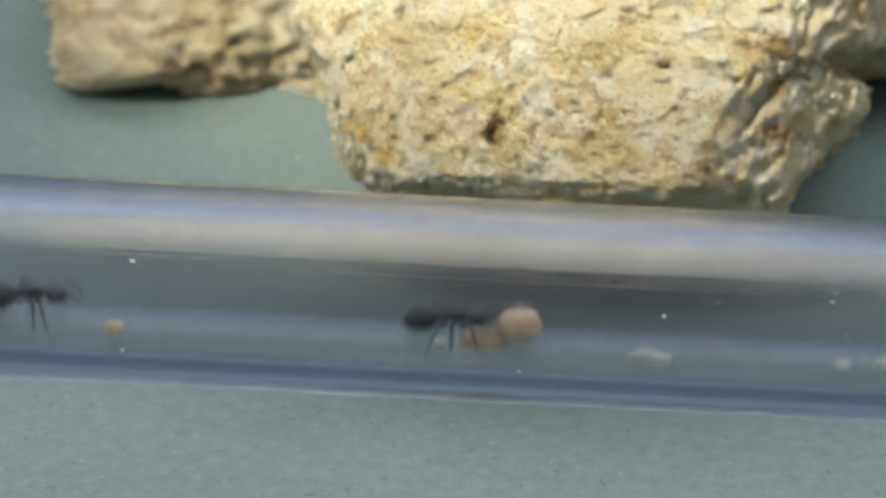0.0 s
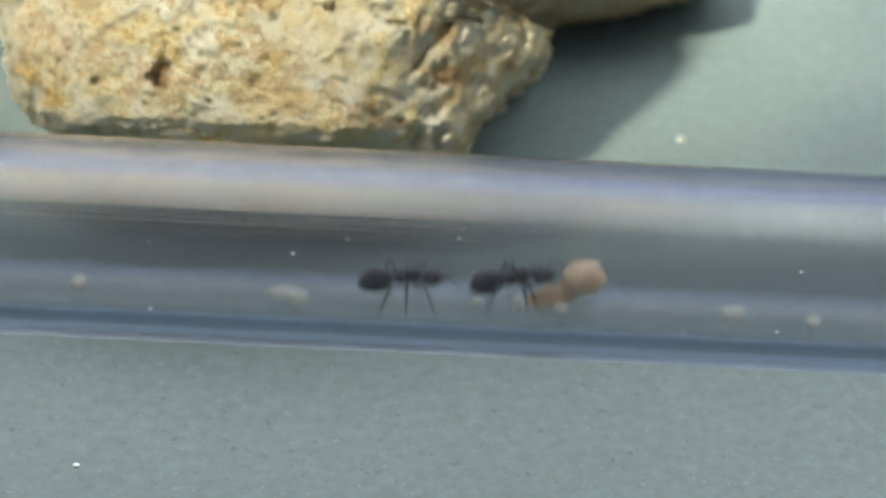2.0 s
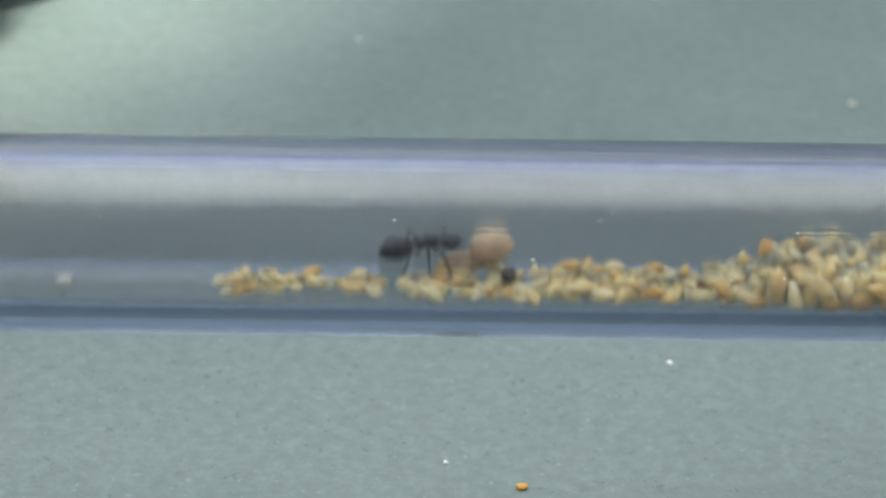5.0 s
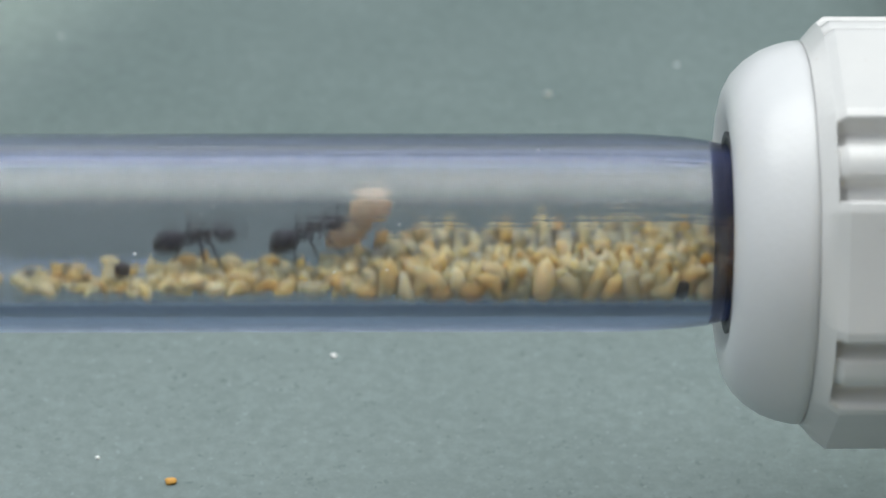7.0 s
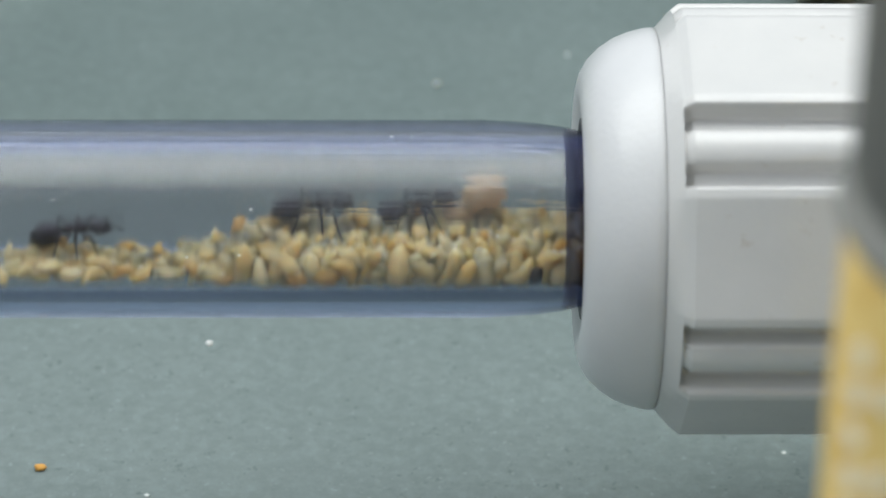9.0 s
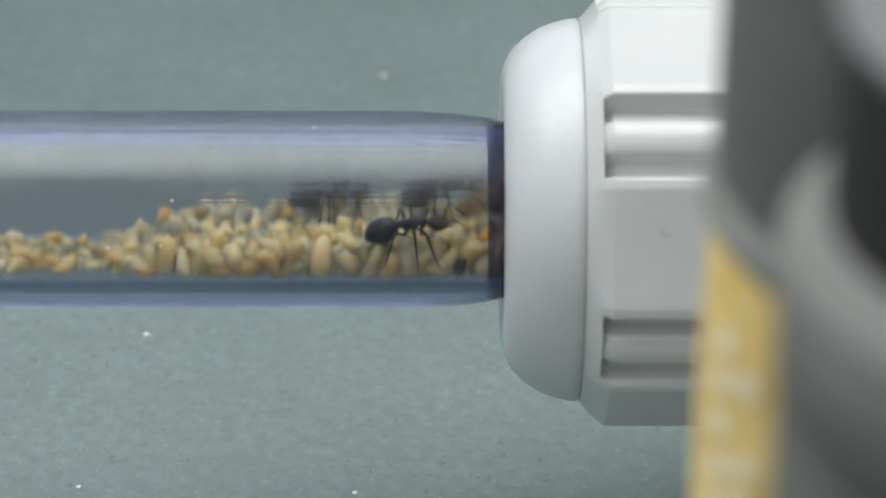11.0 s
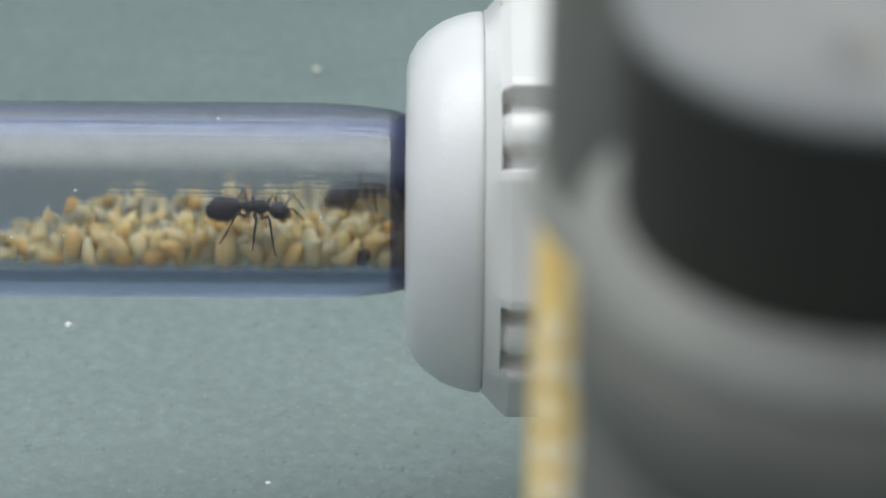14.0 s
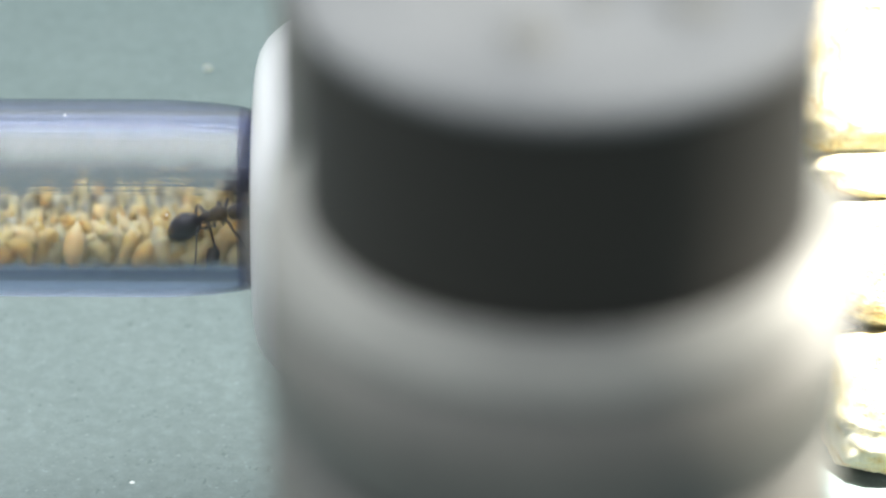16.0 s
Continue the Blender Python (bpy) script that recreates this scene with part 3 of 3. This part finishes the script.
def make_back_post():
    """A second post close behind, lower, with a woven sleeve round its drum."""
    root = empty("sleeved_post", pose(132.6 * MM, -74.6 * MM, GROUND * MM))
    tagged(root, "grey plastic post wrapped in a yellow woven sleeve", "post", group="stepped posts")
    g = -GROUND
    part("core", lathe([(0, 0), (0, 8.7), (g + 48.20, 8.7), (g + 48.20, 0)], 96, "z"), GREY, root)
    part("collar", lathe([(g + 47.3, 8.0), (g + 47.3, 9.3), (g + 47.6, 9.45), (g + 47.9, 9.4), (g + 49.0, 9.05), (g + 49.2, 8.8), (g + 49.2, 8.0)], 96, "z", closed=True), PALEGREY, root, "pale grey sloping collar")
    part("upper_drum", lathe([(g + 49.20, 9.0), (g + 66.0, 9.0), (g + 66.4, 8.8), (g + 66.5, 8.4), (g + 66.5, 0)], 96, "z"), GREY, root, "grey upper drum")
    sleeve = part("woven_sleeve", lathe([(6, 8.72), (6, 9.2), (30, 9.3), (g + 38, 9.2), (g + 45.50, 9.05), (g + 46.40, 8.95), (g + 46.60, 8.72)], 96, "z"), YELLOW, root, "yellow woven sleeve with pale diamond stitches")

    def sleeve_radius(z):
        for (a, p), (b, q) in zip(((6, 9.2), (30, 9.3), (g + 38, 9.2)), ((30, 9.3), (g + 38, 9.2), (g + 45.6, 9.05))):
            if z <= b:
                return p + (q - p) * (z - a) / (b - a)
        return 9.05

    # the side that faces the tube carries rows of diamonds
    rnd = random.Random(3)
    for row in range(12):
        for col in range(2):
            if rnd.random() < 0.2 * col:
                continue
            z, a = g + 43.2 - 1.9 * row - (0.95 if col % 2 else 0.0), radians(201 + 11 * col + rnd.uniform(-1, 1))
            bm = bmesh.new()
            rims = []
            for k, up in ((1.0, 0.0), (0.92, 0.2), (0.5, 0.2), (0.42, 0.0)):
                ring = []
                for da, dz in ((-1, 0), (0, 1), (1, 0), (0, -1)):
                    zz, aa = z + 0.72 * k * dz, a + radians(4.8) * k * da
                    r = sleeve_radius(zz) + up
                    ring.append(bm.verts.new((r * math.cos(aa), r * math.sin(aa), zz)))
                rims.append(ring)
            for p, q in zip(rims, rims[1:]):
                for k in range(4):
                    bm.faces.new((p[k], p[(k + 1) % 4], q[(k + 1) % 4], q[k]))
            part("stitch", bm, PALE, sleeve, smooth=False)
    return root


make_front_post()
make_back_post()


def make_holder():
    root = empty("gland_holder", pose(0.1425, 0, GROUND * MM))
    tagged(root, "white plastic upright plate holding the cable gland", "holder")
    part("plate", box(-1.8, 1.8, -11, 11, 0, -GROUND + 12, 0.6), WHITE, root)
    part("foot", box(-4, 4, -11.5, 11.5, 0, 2.5, 0.5), WHITE, root)


make_holder()


# ---- brood heap in the tube ----
def heap_level(x):
    """Height of the brood's surface over the tube's axis, in millimetres."""
    stops = [(63.5, -4.3), (64.3, -4.0), (72, -3.85), (85, -3.65), (91.7, -3.55), (95, -3.2), (98, -2.75), (100.6, -2.1), (105.5, -2.0), (111.7, -1.8), (124.5, -1.8)]
    if x <= stops[0][0]:
        return -4.3
    for (a, p), (b, q) in zip(stops, stops[1:]):
        if x <= b:
            return p + (q - p) * (x - a) / (b - a)
    return stops[-1][1]


def grub_bmesh(length, width, bend, seed):
    bm = bmesh.new()
    rings, n = 9, 8
    grid = []
    for i in range(1, rings):
        t = i / rings
        r = width / 2 * math.sin(math.pi * t) ** 0.55 * (0.8 + 0.35 * t) * (1 + 0.1 * math.sin(9 * math.pi * t + seed))
        x = (t - 0.5) * length
        z = bend * (4 * (t - 0.5) ** 2 - 0.5)
        grid.append([bm.verts.new((x, r * math.cos(2 * math.pi * k / n), z + r * math.sin(2 * math.pi * k / n))) for k in range(n)])
    a, b = bm.verts.new((-length / 2, 0, bend * 0.5)), bm.verts.new((length / 2, 0, bend * 0.5))
    for p, q in zip(grid, grid[1:]):
        for k in range(n):
            bm.faces.new((p[k], p[(k + 1) % n], q[(k + 1) % n], q[k]))
    for k in range(n):
        bm.faces.new((a, grid[0][(k + 1) % n], grid[0][k]))
        bm.faces.new((b, grid[-1][k], grid[-1][(k + 1) % n]))
    bmesh.ops.recalc_face_normals(bm, faces=bm.faces)
    return bm


def make_brood():
    rnd = random.Random(11)
    kinds = [link_mesh("brood_grub", grub_bmesh(rnd.uniform(2.2, 2.8), rnd.uniform(0.95, 1.2), rnd.uniform(0.25, 0.8), k), BROOD) for k in range(9)]
    heap = empty("brood_heap", pose(95 * MM, 0, -4.05 * MM))
    tagged(heap, "sloping heap of cream and amber ant larvae", "brood heap")
    spots = []
    tries = 0
    cells = {}
    while tries < 90000:
        tries += 1
        x = rnd.uniform(63.9, 123.2)
        r = 4.0 * math.sqrt(rnd.random())
        a = rnd.uniform(0, 2 * math.pi)
        y, z = r * math.cos(a), r * math.sin(a)
        top = heap_level(x)
        if z > top - 0.3 and not (top < -3.3 and z < -3.55 and rnd.random() < 0.75):
            continue
        if x < 80 and abs(y) > (0.9 if x < 76 else 1.5):
            continue
        if x < 84 and noise.noise(Vector((x * 0.45, y * 0.3, 7))) < rnd.uniform(-0.35, 0.25):
            continue
        if abs(x - 115.3) < 0.8 and y < -1.6:
            continue
        key = (int(x), int(y + 6), int(z + 6))
        near = [q for i in (-1, 0, 1) for j in (-1, 0, 1) for k in (-1, 0, 1) for q in cells.get((key[0] + i, key[1] + j, key[2] + k), ())]
        if any((x - q[0]) ** 2 + (y - q[1]) ** 2 + (z - q[2]) ** 2 < 0.5 ** 2 for q in near):
            continue
        cells.setdefault(key, []).append((x, y, z))
        spots.append((x, y, z))
    # those against the near wall and on top are pieces; the rest fill the heap
    def rank(p):
        return p[1] * 0.84 - (p[2] - heap_level(p[0])) * 0.9 + (0 if p[0] < 119 else 5)
    spots.sort(key=rank)
    fill = []
    for i, (x, y, z) in enumerate(spots):
        lean = rnd.gauss(0, 0.35)
        wall = math.atan2(z, y)
        s = rnd.uniform(1.0, 1.4)
        if x < 84:
            # a thin layer lies flat along the floor
            turn = Euler((rnd.uniform(0, 6.3), rnd.gauss(0, 0.25), rnd.gauss(0, 0.6)))
            s *= rnd.uniform(0.4, 0.6)
            z = -math.sqrt(max(0.0, 4.25 ** 2 - y * y)) + rnd.uniform(0.5, 0.8) * s
        elif heap_level(x) < -2.9:
            # a low bank of them in all directions
            turn = Euler((rnd.uniform(0, 6.3), rnd.gauss(0, 0.4), rnd.uniform(-0.9, 0.9)))
            s *= 0.7
        elif math.hypot(y, z) > 2.5:
            # against the wall they lie flat on it, most of them upright
            tilt = rnd.gauss(0, 0.6)
            axis = Vector((math.sin(tilt), -0.35 * math.sin(wall) * math.cos(tilt), math.cos(tilt)))
            turn = (axis.to_track_quat("X", "Z").to_matrix() @ Matrix.Rotation(rnd.uniform(0, 6.3), 3, "X")).to_euler()
            s *= 0.9
        else:
            turn = Euler((rnd.uniform(0, 6.3), rnd.choice((-1, 1)) * rnd.uniform(0.75, 1.6) if rnd.random() < 0.75 else lean, rnd.uniform(-0.5, 0.5)))
        # drawn inwards until the whole of it lies within the bore
        spin = turn.to_matrix()
        shape = [spin @ v.co * (s / MM) for v in kinds[i % 9].vertices]
        for _ in range(60):
            if max((y + c.y) ** 2 + (z + c.z) ** 2 for c in shape) < 4.27 ** 2:
                break
            y, z = y * 0.95, z * 0.95
        m = Matrix.LocRotScale(((x - 95) * MM, y * MM, (z + 4.05) * MM), turn, (s, s, s))
        if i < 300:
            ob = new("grub", kinds[i % 9])
            ob.parent = heap
            ob.matrix_basis = m
        else:
            fill.append((m, kinds[i % 9]))
    bm = bmesh.new()
    for m, me in fill:
        tmp = me.copy()
        tmp.transform(m)
        bm.from_mesh(tmp)
        bpy.data.meshes.remove(tmp)
    me = bpy.data.meshes.new("packed_grubs")
    bm.to_mesh(me)
    bm.free()
    me.materials.append(BROOD)
    me.polygons.foreach_set("use_smooth", [True] * len(me.polygons))
    ob = new("packed_grubs", me)
    ob.parent = heap
    ob["kind"] = "stuff"


make_brood()


def make_scraps():
    """Single grubs, husks and crumbs on the tube's floor and on the board."""
    rnd = random.Random(5)
    for x, l, w, mat, label in ((-17.6, 1.15, 1.00, PUPA, "small pinkish grub on the tube's floor"), (1.8, 1.0, 0.8, FAINT, "pale grub on the tube's floor"), (14.0, 1.84, 0.8, FAINT, "pale grub on the tube's floor"),
                                (15.0, 1.49, 0.85, FAINT, "pale grub on the tube's floor"), (25.9, 1.03, 0.62, FAINT, "small pale grub on the tube's floor"), (28.4, 1.03, 0.88, FAINT, "small pale grub on the tube's floor"),
                                (31.0, 0.92, 0.75, FAINT, "small pale grub on the tube's floor"), (41.4, 1.72, 0.88, FAINT, "pale grub on the tube's floor"), (46.3, 1.03, 0.75, FAINT, "small pale grub on the tube's floor"), (54.4, 1.03, 0.81, FAINT, "pale grub on the tube's floor")):
        ob = part("loose_grub", grub_bmesh(l, w, 0.1, 0), mat)
        ob.matrix_world = pose(x * MM, rnd.uniform(-0.3, 0.3) * MM, (-4.05 + w / 2) * MM, 0, 0, rnd.uniform(-25, 25))
        tagged(ob, label, "larva", group="loose grubs")
    for x, y, z, r, label in ((115.3, -2.95, -2.05, (0.45, 0.3, 0.6), "dark brown oval husk in the brood heap"), (81.5, 0.1, -2.85, (0.5, 0.45, 0.5), "dark brown husk on the brood heap")):
        ob = part("husk", blob((0, 0, 0), r, 3, 0, 0.15, x), SEED)
        ob.matrix_world = pose(x * MM, y * MM, z * MM, 0, 15, 0)
        tagged(ob, label, "husk")
    for x, y, r, mat, label in ((94.3, 24.2, 0.24, WHITEBIT, "tiny white crumb lying on the ground"), (83.5, 9.4, 0.4, ORANGE, "tiny orange crumb lying on the ground"), (78.5, 12.2, 0.17, WHITEBIT, "tiny white crumb lying on the ground"),
                                (1.0, 11.9, 0.24, WHITEBIT, "tiny white crumb lying on the ground"), (43.5, 57.3, 0.4, FAINT, "faint whitish crumb lying on the ground"), (110.8, 60.0, 0.3, FAINT, "faint whitish crumb lying on the ground")):
        ob = part("crumb", blob((0, 0, 0), (r, r * 0.8, r * 0.6), 2, 0, 0.5, x), mat)
        ob.matrix_world = pose(x * MM, y * MM, (GROUND + r * 0.4) * MM)
        tagged(ob, label, "crumb", group="crumbs on the ground")


make_scraps()


# ---- ants ----
HIPS = ((0.42, 0.3), (0.02, 0.32), (-0.35, 0.3))


def make_ant(label):
    big = Matrix.Scale(1.1, 4)

    def part(name, bm, mat, parent=None, label=""):
        bm.transform(big)
        return mesh_part(name, bm, mat, parent, label)

    root = empty("ant", pose(0, 0, 0))
    tagged(root, label, "ant", group="ants in the tube")
    g = blob((-1.78, 0, -0.02), (1.02, 0.68, 0.75), 4)
    for v in g.verts:
        t = (v.co.x + 2.76) / 1.96
        v.co.z = -0.02 + (v.co.z + 0.02) * (0.72 + 0.45 * min(1, max(0, t)) * (1.6 - t)) + 0.012 * math.sin(t * 22)
    g.transform(Matrix.Translation((-0.85, 0, -0.05)) @ Matrix.Rotation(radians(-20), 4, "Y") @ Matrix.Translation((0.85, 0, 0.05)))
    part("gaster", g, CHITIN, root, "glossy black banded gaster")
    part("petiole", joined(blob((-0.74, 0, -0.05), (0.16, 0.14, 0.26), 2), sweep([(-1.0, 0, -0.1), (-0.75, 0, -0.15), (-0.5, 0, -0.05)], [0.1, 0.11, 0.12], 8)), CHITIN, root)
    part("thorax", joined(blob((0.28, 0, 0.08), (0.52, 0.37, 0.43), 3), blob((-0.32, 0, 0.0), (0.46, 0.3, 0.34), 3)), CHITIN, root)
    head = part("head", joined(sweep([(0.7, 0, 0.1), (0.95, 0, 0.05)], [0.16, 0.14], 8), blob((1.34, 0, -0.02), (0.6, 0.52, 0.47), 3)), CHITIN, root)
    for s in (-1, 1):
        part("mandible", sweep([(1.75, 0.2 * s, -0.15), (1.98, 0.2 * s, -0.2), (2.08, 0.04 * s, -0.24)], [0.1, 0.08, 0.03], 6), CHITIN, head)
        part("antenna", sweep([(1.6, 0.22 * s, 0.12), (1.85, 0.5 * s, 0.5), (2.05, 0.62 * s, 0.62), (2.4, 0.6 * s, 0.3), (2.75, 0.52 * s, -0.05)], [0.045, 0.045, 0.05, 0.05, 0.045], 6), CHITIN, head)
        part("eye", blob((1.36, 0.47 * s, 0.2), (0.12, 0.1, 0.11), 2), CHITIN, head)
    for i, (hx, hy) in enumerate(HIPS):
        for s in (-1, 1):
            fx = (0.55, 0.0, -0.6)[i]
            leg = sweep([(0, 0, 0), (0.12 * fx, 0.25 * s, -0.1), (0.7 * fx, 0.8 * s, 0.42), (0.95 * fx, 0.95 * s, 0.27), (1.5 * fx, 1.12 * s, -0.75), (1.9 * fx, 1.2 * s, -1.35), (2.2 * fx, 1.2 * s, -1.45)],
                        [0.11, 0.1, 0.085, 0.075, 0.05, 0.036, 0.025], 7)
            ob = part("leg", leg, CHITIN, root)
            ob.matrix_basis = pose(1.1 * hx * MM, 1.1 * hy * s * MM, -0.22 * MM)
    return root


ANT_A = make_ant("black ant carrying a pale pupa along the tube")
ANT_B = make_ant("black ant following the carrier along the tube")
ANT_C = make_ant("black ant trailing behind on the brood heap")


def make_pupa():
    bm = joined(blob((1.25, 0, 0.4), (1.4, 1.05, 1.08), 4, 0, 0.12, 2), blob((-0.9, 0, -0.45), (1.7, 0.85, 0.8), 4, 0.1, 0.08, 5))
    ob = part("carried_pupa", bm, PUPA)
    return tagged(ob, "large pale pinkish pupa held in an ant's jaws", "pupa")


CARRIED = make_pupa()

# seconds, place along the tube, height over its axis, distance towards the back, nose-up angle, heading
WAY_A = [(0.0, 3.3, -1.12, 0.30, 0, 0), (0.5, 8.8, -0.75, 0.30, 5, 0), (1.0, 14.4, -1.35, 0.30, 2, 0), (1.5, 21.7, -1.24, 0.30, 0, 0), (2.0, 29.0, -1.12, 0.30, 8, 0), (2.5, 39.9, -1.17, 0.30, 2, 0), (3.0, 47.7, -1.27, 0.30, 4, 0),
         (3.5, 54.5, -1.12, 0.30, 2, 0), (4.0, 62.7, -1.27, 0.30, 6, 0), (4.5, 68.6, -1.02, 0.30, 2, 0), (5.0, 77.2, -0.30, 0.30, 4, 0), (7.3, 97.9, 0.80, 0.15, 22, 0), (7.5, 101.0, 0.60, 0.15, 14, 0), (8.0, 102.6, 0.75, 0.15, 20, 0),
         (8.5, 107.0, 1.11, 0.15, 6, 0), (8.7, 107.9, 1.16, 0.15, 14, 0), (9.7, 112.4, 1.42, 0.45, 4, 0), (10.8, 115.3, 1.92, 0.75, 14, 0), (11.5, 115.4, 1.65, 0.90, 10, 0), (12.0, 116.8, 1.30, 0.90, 4, 0), (12.5, 118.6, 1.17, 0.90, 0, 0), (13.2, 121.5, 1.05, 0.90, 0, 0), (16.0, 125.0, 1.05, 0.75, 0, 0)]
WAY_B = [(0.0, -22.7, -1.05, 0.15, 0, 0), (0.5, -9.5, -1.52, 0.15, 0, 0), (1.0, 4.0, -1.54, 0.15, 2, 0), (1.5, 11.1, -1.05, 0.15, 3, 0), (2.0, 21.6, -1.53, 0.15, 2, 0), (2.5, 25.9, -1.32, 0.15, 2, 0), (3.0, 37.3, -1.59, 0.15, 2, 0),
         (3.5, 40.8, -1.20, 0.15, 18, 0), (4.0, 41.0, -1.16, 0.15, 14, 0), (4.5, 41.6, -1.17, 0.15, 12, 0), (5.2, 49.0, -1.35, 0.15, 0, 0), (7.3, 90.1, 0.11, 0.15, 8, 0), (7.5, 91.9, 0.24, 0.15, 18, 0), (8.0, 95.8, 0.63, 0.15, 18, 0), (8.5, 99.4, 1.38, 0.15, 12, 0),
         (8.7, 100.6, 1.14, 0.15, 2, 0), (9.8, 106.5, 0.30, -1.35, 0, 0), (10.8, 111.9, -0.83, -1.95, 3, 0), (11.5, 113.9, -0.75, -1.95, 8, 0), (12.0, 115.0, -0.90, -1.95, 6, 0), (12.5, 115.3, -0.90, -1.95, 0, 0), (12.8, 113.6, -0.22, -1.50, 18, 0), (13.2, 114.5, 0.51, -0.75, 28, 0), (13.6, 115.3, 0.83, 0.00, 14, 0),
         (14.0, 115.7, 0.85, 0.15, 6, 0), (14.5, 117.8, 1.11, 0.30, 6, 0), (15.0, 117.5, 1.26, 0.30, 8, 0), (15.5, 116.6, 1.29, 0.30, 4, 0), (16.0, 118.2, 1.72, 0.30, 12, 0)]
WAY_C = [(0.0, -67.0, -1.35, 0.15, 0, 0), (1.5, -28.0, -1.35, 0.15, 0, 0), (3.0, 19.5, -1.50, 0.15, 0, 0), (3.5, 27.3, -1.68, 0.15, 2, 0), (4.0, 33.8, -1.59, 0.15, 2, 0), (5.2, 48.0, -1.35, 0.15, 0, 0), (7.3, 79.5, -0.60, 0.15, 2, 0), (7.5, 84.5, -0.45, 0.15, 0, 0), (8.0, 84.6, -0.46, 0.15, 2, 0), (8.5, 84.4, -0.61, 0.15, 0, 0), (8.7, 85.1, -0.68, 0.15, 2, 0),
         (9.8, 97.0, 0.15, 0.15, 6, 0), (10.8, 108.0, 1.23, 0.30, 2, 0), (11.5, 107.3, 0.98, 0.30, 2, 0), (12.0, 107.0, 0.90, 0.30, 0, 0), (12.5, 106.2, 0.78, 0.15, -8, 0), (12.8, 106.3, 0.24, -0.90, -30, 0), (13.2, 106.9, 0.15, -1.50, -26, 0), (13.6, 107.8, 0.00, -1.80, -12, 0), (14.0, 108.9, -0.42, -2.03, -8, 0),
         (14.5, 111.4, -1.05, -2.10, -2, 0), (15.0, 112.7, -1.08, -2.10, 8, 0), (15.5, 113.9, -1.17, -2.10, 4, 0), (16.0, 115.4, -1.02, -2.10, 14, 0)]


def ant_pose(x, v, back, nose, heading):
    """The ant's pose at height v across the view; it stands on the floor or on the heap, where its way does not lead it along the near wall."""
    if back > -0.6:
        def gap(y):
            z = (v - y * math.sin(radians(SLOPE))) / math.cos(radians(SLOPE))
            return abs(z - 1.75 - max(heap_level(x), -math.sqrt(4.15 ** 2 - y * y)))
        back = min((0.05 * k for k in range(-10, 49)), key=gap)
    return pose(x * MM, back * MM, (v - back * math.sin(radians(SLOPE))) / math.cos(radians(SLOPE)) * MM, 0, -nose, heading)


def along(way, t):
    """Place along the tube at time t."""
    for a, b in zip(way, way[1:]):
        if t <= b[0]:
            f = (t - a[0]) / (b[0] - a[0])
            return a[1] + (b[1] - a[1]) * f
    return way[-1][1]


def motions():
    for ant, way in ((ANT_A, WAY_A), (ANT_B, WAY_B), (ANT_C, WAY_C)):
        back = -0.7 * MM if ant is ANT_A else 0.0
        walk(ant, [(r[0], ant_pose(*r[1:]) @ pose(back, 0, 0)) for r in way])
        legs = [o for o in ant.children if o.name.startswith("leg")]
        for i, leg in enumerate(legs):
            home = leg.matrix_basis.copy()
            pair, side = i // 2, (-1, 1)[i % 2]
            rows = []
            for k in range(0, 108):
                t = min(16.0, k * 0.15)
                x = along(way, t)
                swing = 17 * math.sin(2 * math.pi * x / 3.4 + math.pi * ((pair + i) % 2)) + 3 * math.sin(1.7 * t + i)
                rows.append((t, home @ pose(0, 0, 0, 5 * math.sin(2.9 * x + i) * side, 0, swing * side)))
            walk(leg, rows)
    walk(CARRIED, [(r[0], ant_pose(*r[1:]) @ pose(2.1 * MM, 0, (-1.15 if r[0] < 6 else -0.8) * MM, 0, -14, 0)) for r in WAY_A])


motions()
